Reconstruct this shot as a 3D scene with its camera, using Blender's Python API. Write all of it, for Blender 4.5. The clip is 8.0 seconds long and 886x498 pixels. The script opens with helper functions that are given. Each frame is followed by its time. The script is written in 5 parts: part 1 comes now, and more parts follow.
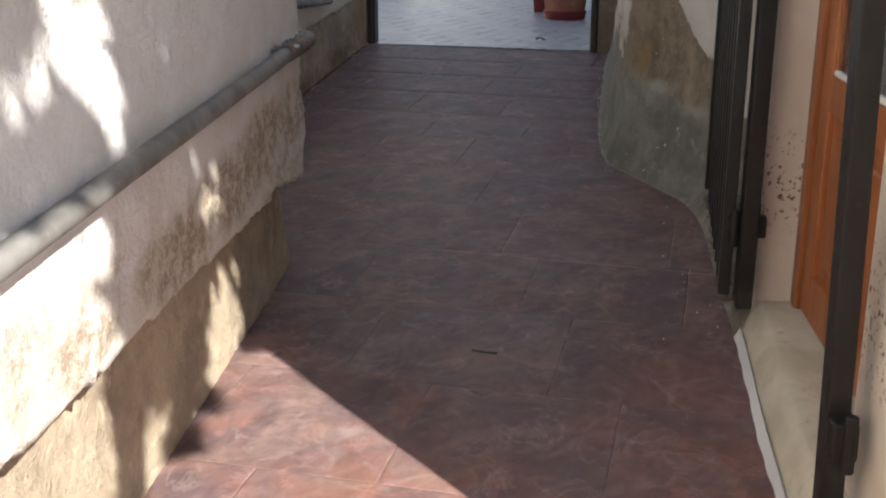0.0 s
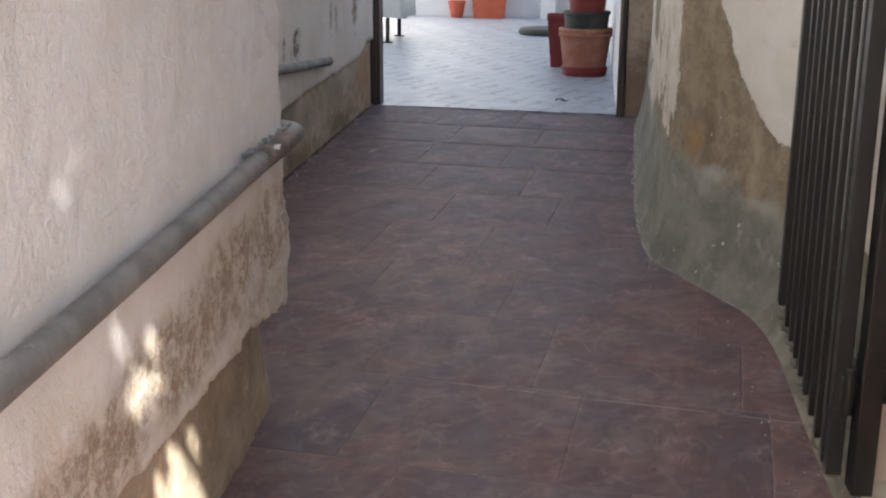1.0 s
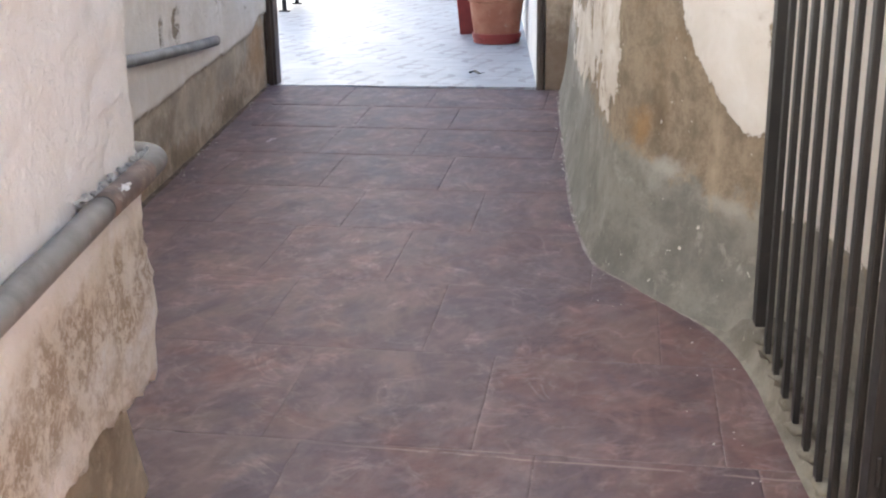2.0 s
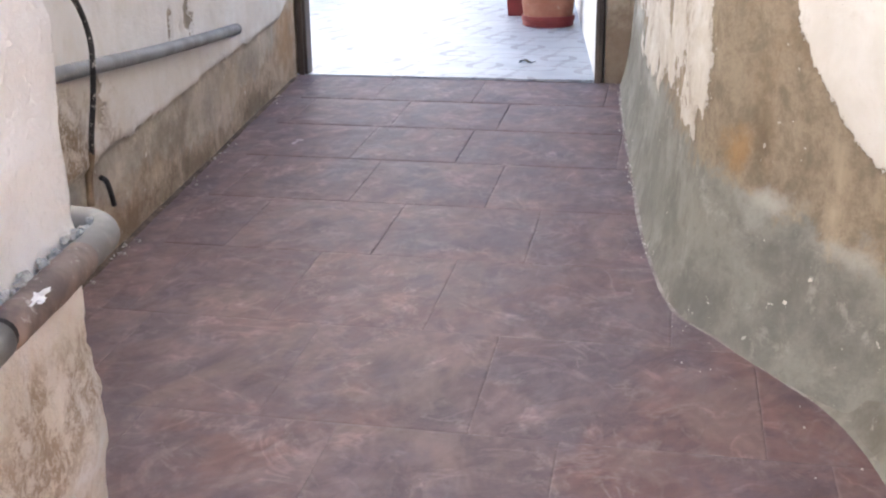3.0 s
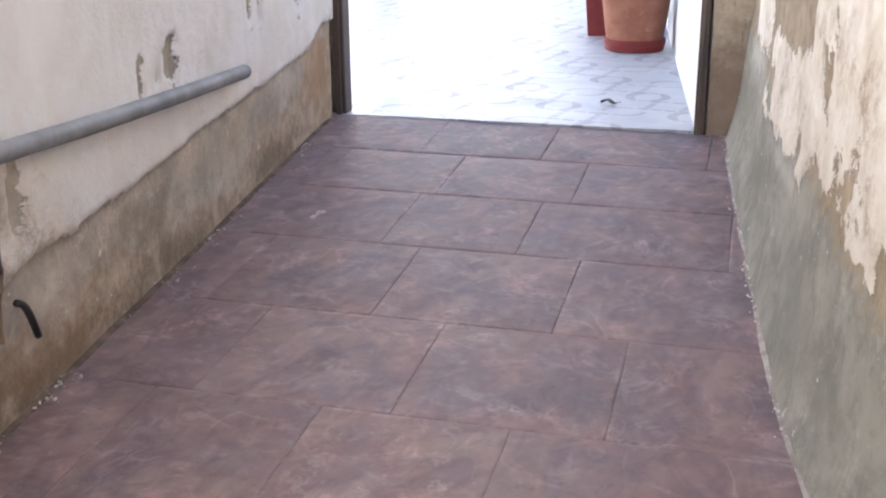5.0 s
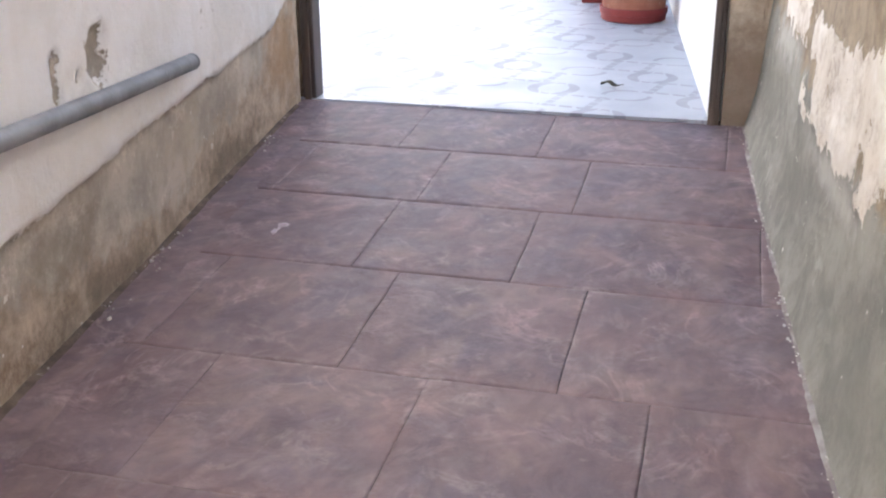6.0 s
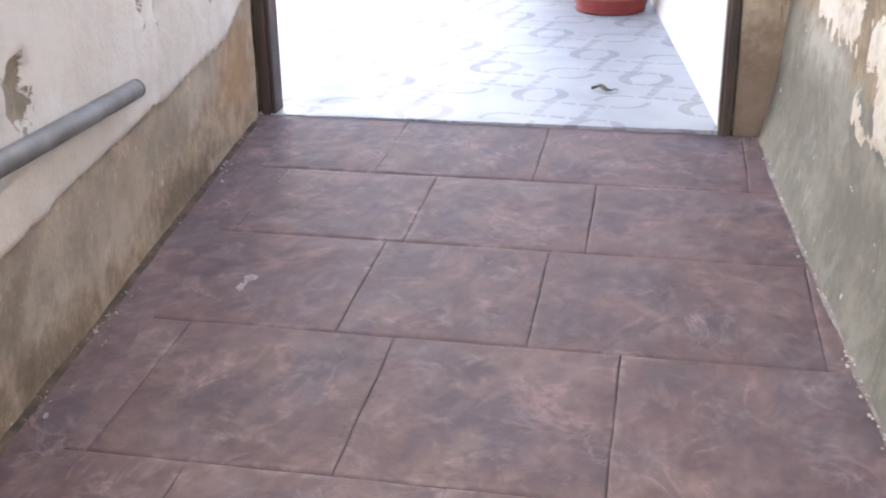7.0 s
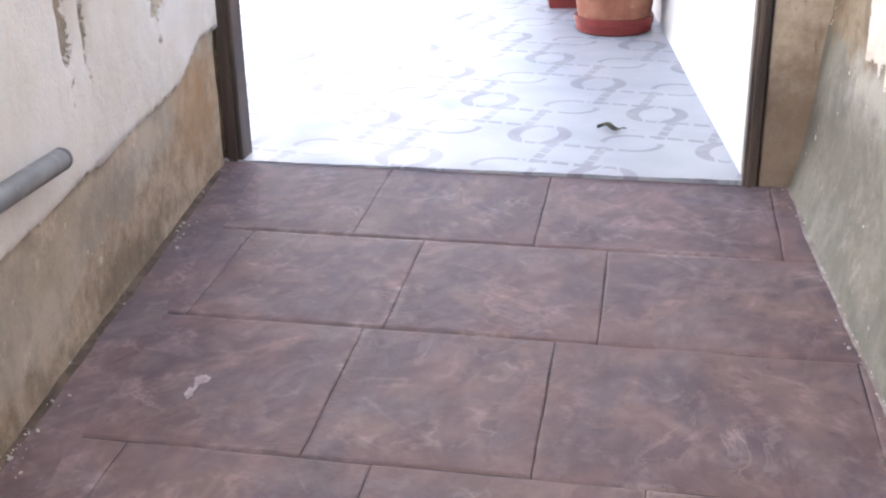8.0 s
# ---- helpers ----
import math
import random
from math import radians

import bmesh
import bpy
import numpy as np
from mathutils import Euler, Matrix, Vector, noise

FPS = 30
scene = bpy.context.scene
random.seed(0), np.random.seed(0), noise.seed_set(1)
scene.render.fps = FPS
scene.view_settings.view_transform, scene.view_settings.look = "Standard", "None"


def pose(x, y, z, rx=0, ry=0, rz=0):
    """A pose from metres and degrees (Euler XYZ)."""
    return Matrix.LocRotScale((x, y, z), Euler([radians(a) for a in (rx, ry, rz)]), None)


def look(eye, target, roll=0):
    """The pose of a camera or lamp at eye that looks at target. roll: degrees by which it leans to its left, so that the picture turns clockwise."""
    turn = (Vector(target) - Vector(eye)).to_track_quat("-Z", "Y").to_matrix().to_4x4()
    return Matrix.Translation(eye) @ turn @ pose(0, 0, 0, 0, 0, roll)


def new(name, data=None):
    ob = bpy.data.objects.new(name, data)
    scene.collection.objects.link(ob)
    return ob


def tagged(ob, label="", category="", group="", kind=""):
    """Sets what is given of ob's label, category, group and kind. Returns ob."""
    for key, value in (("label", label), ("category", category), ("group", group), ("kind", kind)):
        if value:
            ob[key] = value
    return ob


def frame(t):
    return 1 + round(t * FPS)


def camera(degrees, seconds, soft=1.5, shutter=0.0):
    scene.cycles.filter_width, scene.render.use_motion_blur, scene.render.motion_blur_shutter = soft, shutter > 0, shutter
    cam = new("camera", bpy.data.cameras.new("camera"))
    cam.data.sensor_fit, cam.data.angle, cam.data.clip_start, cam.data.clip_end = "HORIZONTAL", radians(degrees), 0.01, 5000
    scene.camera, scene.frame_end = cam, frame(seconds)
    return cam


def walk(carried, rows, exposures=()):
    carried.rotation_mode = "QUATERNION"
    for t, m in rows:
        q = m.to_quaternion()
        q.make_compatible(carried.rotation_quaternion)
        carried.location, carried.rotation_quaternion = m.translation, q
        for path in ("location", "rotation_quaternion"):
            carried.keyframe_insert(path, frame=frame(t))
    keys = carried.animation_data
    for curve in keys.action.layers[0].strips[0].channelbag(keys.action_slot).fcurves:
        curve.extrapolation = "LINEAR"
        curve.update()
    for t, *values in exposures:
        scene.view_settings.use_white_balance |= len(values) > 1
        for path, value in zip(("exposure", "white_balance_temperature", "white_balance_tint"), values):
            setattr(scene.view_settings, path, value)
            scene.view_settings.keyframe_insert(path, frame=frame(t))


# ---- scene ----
cam = camera(42.8, 8.0, soft=2.1)
METRES, EYE, TILT, LEAN, TURN = 4.7525, 1.25, 0.0, 0.0, 5.3
ROWS = [
    (0.0, 0.0, 0.0, 0.0, 0.06, -17.01, -0.18),
    (0.3, -0.0088, 0.0464, 0.0014, -0.22, -17.0, 1.12),
    (0.5, -0.0146, 0.0773, 0.0024, -0.71, -16.41, 1.39),
    (0.7, -0.0122, 0.1118, 0.0047, -0.31, -14.83, 1.25),
    (1.0, -0.0086, 0.1636, 0.0081, 0.34, -14.97, -0.34),
    (1.2, -0.0087, 0.1899, 0.0083, -0.93, -15.14, -0.06),
    (2.3, -0.0094, 0.3348, 0.0096, -5.16, -18.02, 0.47),
    (2.5, -0.0095, 0.3611, 0.0098, -4.29, -18.57, -0.51),
    (2.7, -0.0072, 0.3882, 0.01, -2.91, -18.51, 0.85),
    (3.0, -0.0037, 0.4289, 0.0103, -2.51, -18.32, 0.73),
    (3.3, -0.0073, 0.4684, 0.0116, -4.37, -18.7, 1.45),
    (3.5, -0.0097, 0.4948, 0.0125, -4.65, -19.09, 1.48),
    (3.7, -0.0033, 0.5196, 0.0123, -4.53, -19.22, 1.73),
    (4.0, 0.0064, 0.5567, 0.012, -0.3, -19.32, 1.43),
    (4.3, 0.0134, 0.5817, 0.0142, 1.97, -18.87, 0.9),
    (4.5, 0.018, 0.5984, 0.0157, 2.6, -18.64, 0.86),
    (4.7, 0.0173, 0.6218, 0.0162, 2.31, -18.54, 0.62),
    (5.8, 0.0137, 0.7508, 0.0193, -0.7, -20.03, 0.83),
    (6.0, 0.013, 0.7742, 0.0198, 0.51, -20.96, 0.25),
    (6.3, 0.0117, 0.8026, 0.0184, 2.71, -20.36, 0.62),
    (6.5, 0.0108, 0.8215, 0.0174, 2.92, -21.0, 0.57),
    (6.7, 0.001, 0.8452, 0.0183, 0.06, -22.44, 0.11),
    (7.0, -0.0137, 0.8807, 0.0197, -2.7, -22.05, 0.82),
    (7.3, -0.0154, 0.9065, 0.0199, -4.13, -21.75, 0.37),
    (7.5, -0.0166, 0.9237, 0.0201, -4.34, -22.0, 0.47),
    (7.7, -0.0122, 0.9469, 0.0221, -3.52, -22.3, 1.58),
    (8.0, -0.0055, 0.9818, 0.0251, -3.12, -22.23, 1.04),
]
EXPOSURE = [(0.0, 1.32, 6300, 10), (0.6, 1.9, 6280, 10), (1.2, 2.06, 6280, 10), (2.3, 3.18, 6310, 12), (4.5, 3.4, 6230, 14), (8.0, 3.62, 6480, 14)]
walk(cam, [(t, pose(0, 0, EYE, TILT, LEAN, TURN) @ pose(METRES * x, METRES * y, METRES * z, 90 + pitch, roll, yaw)) for t, x, y, z, yaw, pitch, roll in ROWS], EXPOSURE)


def ramp(y):
    """Height of the alley's sloping floor."""
    return -0.095 + 0.049 * y


PATIO_Z = 0.299
SUN_WAY = Vector((0.66, -0.75, 0.0)).normalized()
SUN_EL = radians(36)

# ---------------------------------------------------------------- light
world = bpy.data.worlds.new("sky")
scene.world = world
world.use_nodes = True
wn = world.node_tree
sky = wn.nodes.new("ShaderNodeTexSky")
sky.sky_type = "NISHITA"
sky.sun_disc = False
sky.sun_elevation = SUN_EL
sky.sun_rotation = math.atan2(SUN_WAY.x, SUN_WAY.y)
wn.nodes["Background"].inputs["Strength"].default_value = 0.06
wn.links.new(sky.outputs["Color"], wn.nodes["Background"].inputs["Color"])
sun = new("sun", bpy.data.lights.new("sun", "SUN"))
sun.data.energy = 5.0
sun.data.angle = radians(0.53)
sun.data.color = (1.0, 0.93, 0.82)
sun.matrix_world = look((0, 0, 8), Vector((0, 0, 8)) - (SUN_WAY * math.cos(SUN_EL) + Vector((0, 0, math.sin(SUN_EL)))))


# ---------------------------------------------------------------- materials
class Mat:
    """A small builder for node materials in object-free world coordinates."""

    def __init__(self, name, rough=0.7, metal=0.0, spec=0.5):
        self.m = bpy.data.materials.new(name)
        self.m.use_nodes = True
        self.t = self.m.node_tree
        self.b = self.t.nodes["Principled BSDF"]
        self.b.inputs["Roughness"].default_value = rough
        self.b.inputs["Metallic"].default_value = metal
        self.b.inputs["Specular IOR Level"].default_value = spec
        self.pos = self.t.nodes.new("ShaderNodeNewGeometry").outputs["Position"]

    def link(self, a, b):
        self.t.links.new(a, b)

    def put(self, node, socket, value):
        if isinstance(value, bpy.types.NodeSocket):
            self.link(value, node.inputs[socket])
        else:
            node.inputs[socket].default_value = value

    def noise(self, scale, detail=5.0, rough=0.55, warp=0.0, at=None, stretch=None):
        src = at or self.pos
        if stretch:
            mp = self.t.nodes.new("ShaderNodeMapping")
            mp.inputs["Scale"].default_value = stretch
            self.link(src, mp.inputs["Vector"])
            src = mp.outputs["Vector"]
        n = self.t.nodes.new("ShaderNodeTexNoise")
        n.inputs["Scale"].default_value = scale
        n.inputs["Detail"].default_value = detail
        n.inputs["Roughness"].default_value = rough
        n.inputs["Distortion"].default_value = warp
        self.link(src, n.inputs["Vector"])
        return n.outputs["Fac"]

    def voronoi(self, scale, feature="F1"):
        n = self.t.nodes.new("ShaderNodeTexVoronoi")
        n.feature = feature
        n.inputs["Scale"].default_value = scale
        self.link(self.pos, n.inputs["Vector"])
        return n.outputs["Distance"]

    def math(self, op, a, b=0.0, c=0.0, clamp=False):
        n = self.t.nodes.new("ShaderNodeMath")
        n.operation = op
        n.use_clamp = clamp
        for i, v in enumerate((a, b, c)):
            self.put(n, i, v)
        return n.outputs[0]

    def span(self, v, lo, hi, a=0.0, b=1.0):
        n = self.t.nodes.new("ShaderNodeMapRange")
        n.interpolation_type = "SMOOTHSTEP"
        for i, x in enumerate((v, lo, hi, a, b)):
            self.put(n, i, x)
        return n.outputs["Result"]

    def mix(self, f, a, b):
        n = self.t.nodes.new("ShaderNodeMix")
        n.data_type = "RGBA"
        self.put(n, 0, f)
        for i, v in ((6, a), (7, b)):
            if isinstance(v, bpy.types.NodeSocket):
                self.link(v, n.inputs[i])
            else:
                n.inputs[i].default_value = (*v, 1)
        return n.outputs[2]

    def xyz(self, v=None):
        n = self.t.nodes.new("ShaderNodeSeparateXYZ")
        self.link(v or self.pos, n.inputs[0])
        return n.outputs

    def attr(self, name):
        n = self.t.nodes.new("ShaderNodeAttribute")
        n.attribute_name = name
        return n.outputs["Fac"]

    def chance(self):
        return self.t.nodes.new("ShaderNodeObjectInfo").outputs["Random"]

    def island(self):
        return self.t.nodes.new("ShaderNodeNewGeometry").outputs["Random Per Island"]

    def colour(self, v):
        if isinstance(v, bpy.types.NodeSocket):
            self.link(v, self.b.inputs["Base Color"])
        else:
            self.b.inputs["Base Color"].default_value = (*v, 1)
        return self

    def rough(self, v):
        self.put(self.b, "Roughness", v)
        return self

    def bump(self, h, strength=0.4, dist=0.01):
        n = self.t.nodes.new("ShaderNodeBump")
        n.inputs["Strength"].default_value = strength
        n.inputs["Distance"].default_value = dist
        self.link(h, n.inputs["Height"])
        self.link(n.outputs["Normal"], self.b.inputs["Normal"])
        return self


def mottled(name, a, b, scale=6.0, fine=60.0, rough=0.75, bump=0.3, dist=0.004, metal=0.0, spec=0.4, dirt=None, vary=0.0):
    """Two colours in soft clouds, a fine grain, and dirt in specks."""
    k = Mat(name, rough, metal, spec)
    big, small = k.noise(scale, 6, 0.6, 0.3), k.noise(fine, 4, 0.6)
    f = k.math("ADD", k.span(big, 0.35, 0.65), k.math("MULTIPLY_ADD", small, 0.5, -0.25), clamp=True)
    col = k.mix(f, a, b)
    if vary:
        dark = k.mix(k.math("MULTIPLY", k.chance(), vary), (1, 1, 1), (0.6, 0.6, 0.6))
        mul = k.t.nodes.new("ShaderNodeMix")
        mul.data_type, mul.blend_type = "RGBA", "MULTIPLY"
        mul.inputs[0].default_value = 1.0
        k.link(col, mul.inputs[6])
        k.link(dark, mul.inputs[7])
        col = mul.outputs[2]
    if dirt:
        col = k.mix(k.span(k.noise(scale * 3.1, 6, 0.7), 0.58, 0.72, 0.0, 0.7), col, dirt)
    k.colour(col).rough(k.span(big, 0.3, 0.7, rough - 0.1, min(rough + 0.1, 1.0)))
    k.bump(k.math("MULTIPLY_ADD", small, 0.5, big), bump, dist)
    return k.m


def stamped_concrete():
    k = Mat("stamped_concrete", 0.6, 0, 0.3)
    big = k.noise(2.1, 3, 0.5)
    cloud = k.noise(4.6, 7, 0.62, 0.25)
    mott = k.noise(15, 8, 0.7)
    y_at = k.xyz()[1]
    own = k.t.nodes.new("ShaderNodeCombineXYZ")
    k.link(k.math("MULTIPLY", k.chance(), 0.9), own.inputs[2])
    turn = k.t.nodes.new("ShaderNodeVectorRotate")
    turn.rotation_type = "EULER_XYZ"
    k.link(k.pos, turn.inputs["Vector"])
    k.link(own.outputs[0], turn.inputs["Rotation"])
    away = k.t.nodes.new("ShaderNodeVectorMath")
    away.operation = "ADD"
    k.link(turn.outputs[0], away.inputs[0])
    lift = k.t.nodes.new("ShaderNodeCombineXYZ")
    k.link(k.math("MULTIPLY", k.chance(), 37.0), lift.inputs[2])
    k.link(lift.outputs[0], away.inputs[1])
    there = away.outputs[0]
    facet = k.noise(5.4, 6, 0.58, 0.6, at=there, stretch=(1.2, 0.85, 1.0))
    streak = k.noise(6.5, 6, 0.56, 1.2, at=there, stretch=(1.3, 0.75, 1.0))
    margin = k.math("MULTIPLY", k.attr("margin"), k.math("MULTIPLY", k.span(y_at, 4.6, 6.2, 0.15, 1.0), k.span(k.noise(5, 6, 0.7), 0.36, 0.56)))
    inner = k.math("SUBTRACT", 1.0, k.math("MULTIPLY", margin, 0.85))
    fine = k.noise(85, 5, 0.65)
    x, y, z = k.xyz()
    col = k.mix(k.span(cloud, 0.36, 0.64), (0.13, 0.091, 0.094), (0.212, 0.154, 0.152))
    col = k.mix(k.span(k.noise(2.7, 6, 0.62, 0.3), 0.5, 0.62, 0, 0.7), col, (0.14, 0.116, 0.13))
    # redder towards the near end and by the gate
    red = k.math("MULTIPLY", k.span(y, 6.9, 3.4, 0.1, 1.0), k.span(k.noise(1.9, 6, 0.64, 0.4), 0.44, 0.62))
    gate_side = k.math("MULTIPLY", k.span(x, -0.1, 0.4), k.span(y, 5.1, 4.4))
    red = k.math("MAXIMUM", red, k.math("MULTIPLY", gate_side, k.span(cloud, 0.3, 0.55)))
    col = k.mix(k.math("MULTIPLY", red, 0.55), col, (0.19, 0.092, 0.074))
    # reddest at the near end, with the sunlit floor's warm tone in the colour
    col = k.mix(k.span(y, 3.2, 2.2, 0.0, 0.6), col, (0.26, 0.125, 0.09))
    # dull grey film, broad light bloom, dark damp marks
    film = k.math("MULTIPLY", k.span(k.noise(3.4, 7, 0.66, 0.3), 0.5, 0.66), k.span(mott, 0.34, 0.6))
    col = k.mix(k.math("MULTIPLY", film, 0.5), col, (0.215, 0.185, 0.19))
    col = k.mix(k.math("MULTIPLY", inner, k.span(k.noise(3.0, 6, 0.62, 0.3, at=there), 0.47, 0.62, 0, 0.6)), col, (0.115, 0.092, 0.108))
    col = k.mix(k.math("MULTIPLY", inner, k.span(facet, 0.52, 0.72, 0, 0.42)), col, (0.25, 0.195, 0.188))
    col = k.mix(k.math("MULTIPLY", inner, k.span(facet, 0.46, 0.3, 0, 0.38)), col, (0.076, 0.054, 0.058))
    col = k.mix(k.math("MULTIPLY", inner, k.span(streak, 0.58, 0.7, 0, 0.32)), col, (0.27, 0.215, 0.205))
    col = k.mix(k.math("MULTIPLY", inner, k.span(streak, 0.42, 0.3, 0, 0.35)), col, (0.08, 0.058, 0.063))
    # tan clouds and mauve hollows inside each slab, as a slate stamp leaves them
    hollow = k.noise(2.6, 6, 0.6, 1.0, at=there, stretch=(1.25, 0.8, 1.0))
    col = k.mix(k.math("MULTIPLY", inner, k.span(hollow, 0.5, 0.64, 0, 0.5)), col, (0.235, 0.17, 0.147))
    col = k.mix(k.math("MULTIPLY", inner, k.span(hollow, 0.46, 0.34, 0, 0.36)), col, (0.118, 0.087, 0.098))
    thread = k.math("ABSOLUTE", k.math("SUBTRACT", k.noise(4.4, 6, 0.6, 0.7, at=there), 0.5))
    thread = k.math("MULTIPLY", k.span(thread, 0.03, 0.0), k.span(k.noise(5.2, 6, 0.7, at=there), 0.46, 0.62))
    col = k.mix(k.math("MULTIPLY", k.math("MULTIPLY", inner, thread), 0.5), col, (0.29, 0.235, 0.225))
    col = k.mix(k.math("MULTIPLY", margin, 0.35), col, (0.18, 0.118, 0.112))
    col = k.mix(k.span(mott, 0.58, 0.72, 0, 0.3), col, (0.24, 0.19, 0.18))
    col = k.mix(k.span(mott, 0.42, 0.28, 0, 0.35), col, (0.085, 0.058, 0.06))
    # faint pale scuffs and a few light specks
    fold = k.math("ABSOLUTE", k.math("SUBTRACT", k.noise(2.6, 5, 0.6, 0.6), 0.5))
    scuff = k.math("MULTIPLY", k.span(fold, 0.022, 0.0), k.span(k.noise(3.8, 6, 0.7), 0.52, 0.66))
    col = k.mix(k.math("MULTIPLY", scuff, 0.4), col, (0.31, 0.255, 0.24))
    col = k.mix(k.span(k.noise(150, 3, 0.6), 0.68, 0.74, 0, 0.35), col, (0.36, 0.31, 0.29))
    # rubbed pale edges along some of the joints
    rub = k.math("MULTIPLY", k.attr("rim"), k.math("MULTIPLY", k.span(k.noise(3.2, 7, 0.7), 0.5, 0.62), k.span(k.noise(33, 6, 0.7), 0.36, 0.6)))
    col = k.mix(k.math("MULTIPLY", rub, k.span(y, 4.2, 5.6, 0.22, 0.55)), col, (0.33, 0.275, 0.262))
    slate = k.noise(8.0, 6, 0.58, 2.0, at=there, stretch=(1.25, 0.75, 1.0))
    vein = k.math("ABSOLUTE", k.math("SUBTRACT", k.noise(3.3, 6, 0.6, 1.4, at=there), 0.5))
    vein = k.math("MULTIPLY", k.span(vein, 0.045, 0.0), k.span(k.noise(7, 5, 0.6, at=there), 0.42, 0.6))
    gain = k.math("MULTIPLY_ADD", k.math("MULTIPLY", vein, inner), 0.34, k.span(slate, 0.34, 0.66, 0.88, 1.1))
    grain_mul = k.t.nodes.new("ShaderNodeVectorMath")
    grain_mul.operation = "SCALE"
    k.link(col, grain_mul.inputs[0])
    k.link(gain, grain_mul.inputs["Scale"])
    col = grain_mul.outputs[0]
    # pale cement left along one old joint near the gate
    off_line = k.math("ABSOLUTE", k.math("SUBTRACT", k.math("MULTIPLY_ADD", x, 0.17, y), k.math("MULTIPLY_ADD", k.noise(6, 5, 0.6), 0.03, 3.69)))
    old = k.math("MULTIPLY", k.span(off_line, 0.0065, 0.002), k.math("MULTIPLY", k.span(k.noise(4.5, 6, 0.7), 0.4, 0.5), k.span(x, -0.65, -0.1, 0.1, 1.0)))
    col = k.mix(k.math("MULTIPLY", old, 0.75), col, (0.36, 0.29, 0.26))
    tint = k.mix(k.chance(), (0.88, 0.86, 0.865), (0.98, 0.95, 0.935))
    mul = k.t.nodes.new("ShaderNodeMix")
    mul.data_type, mul.blend_type = "RGBA", "MULTIPLY"
    mul.inputs[0].default_value = 1.0
    k.link(col, mul.inputs[6])
    k.link(tint, mul.inputs[7])
    k.colour(mul.outputs[2])
    k.rough(k.span(cloud, 0.3, 0.7, 0.5, 0.68))
    h = k.math("ADD", k.math("MULTIPLY_ADD", scuff, 0.06, k.math("MULTIPLY", inner, k.math("MULTIPLY_ADD", streak, 0.35, k.math("MULTIPLY", facet, 0.9)))), k.math("MULTIPLY_ADD", fine, 0.12, k.math("MULTIPLY_ADD", mott, 0.22, k.math("MULTIPLY", cloud, 0.5))))
    k.bump(h, 0.35, 0.016)
    return k.m


def joint_concrete():
    k = Mat("joint_concrete", 0.7)
    x, y, z = k.xyz()
    n = k.noise(6, 7, 0.72)
    near = k.span(y, 5.9, 5.0)
    pale = k.math("MULTIPLY", near, k.span(n, 0.5, 0.58))
    line = k.math("MULTIPLY", k.math("MULTIPLY", k.span(k.math("ABSOLUTE", k.math("SUBTRACT", y, 3.72)), 0.16, 0.1), k.span(x, -0.3, -0.1)), k.span(n, 0.4, 0.48))
    pale = k.math("MAXIMUM", pale, line)
    same = k.math("MULTIPLY", near, k.span(k.noise(4.3, 5, 0.65), 0.33, 0.44))
    dull = k.mix(same, (0.036, 0.024, 0.024), (0.13, 0.09, 0.087))
    col = k.mix(k.math("MULTIPLY", pale, 0.8), dull, (0.3, 0.235, 0.215))
    k.colour(col).bump(k.noise(120), 0.4, 0.003)
    return k.m


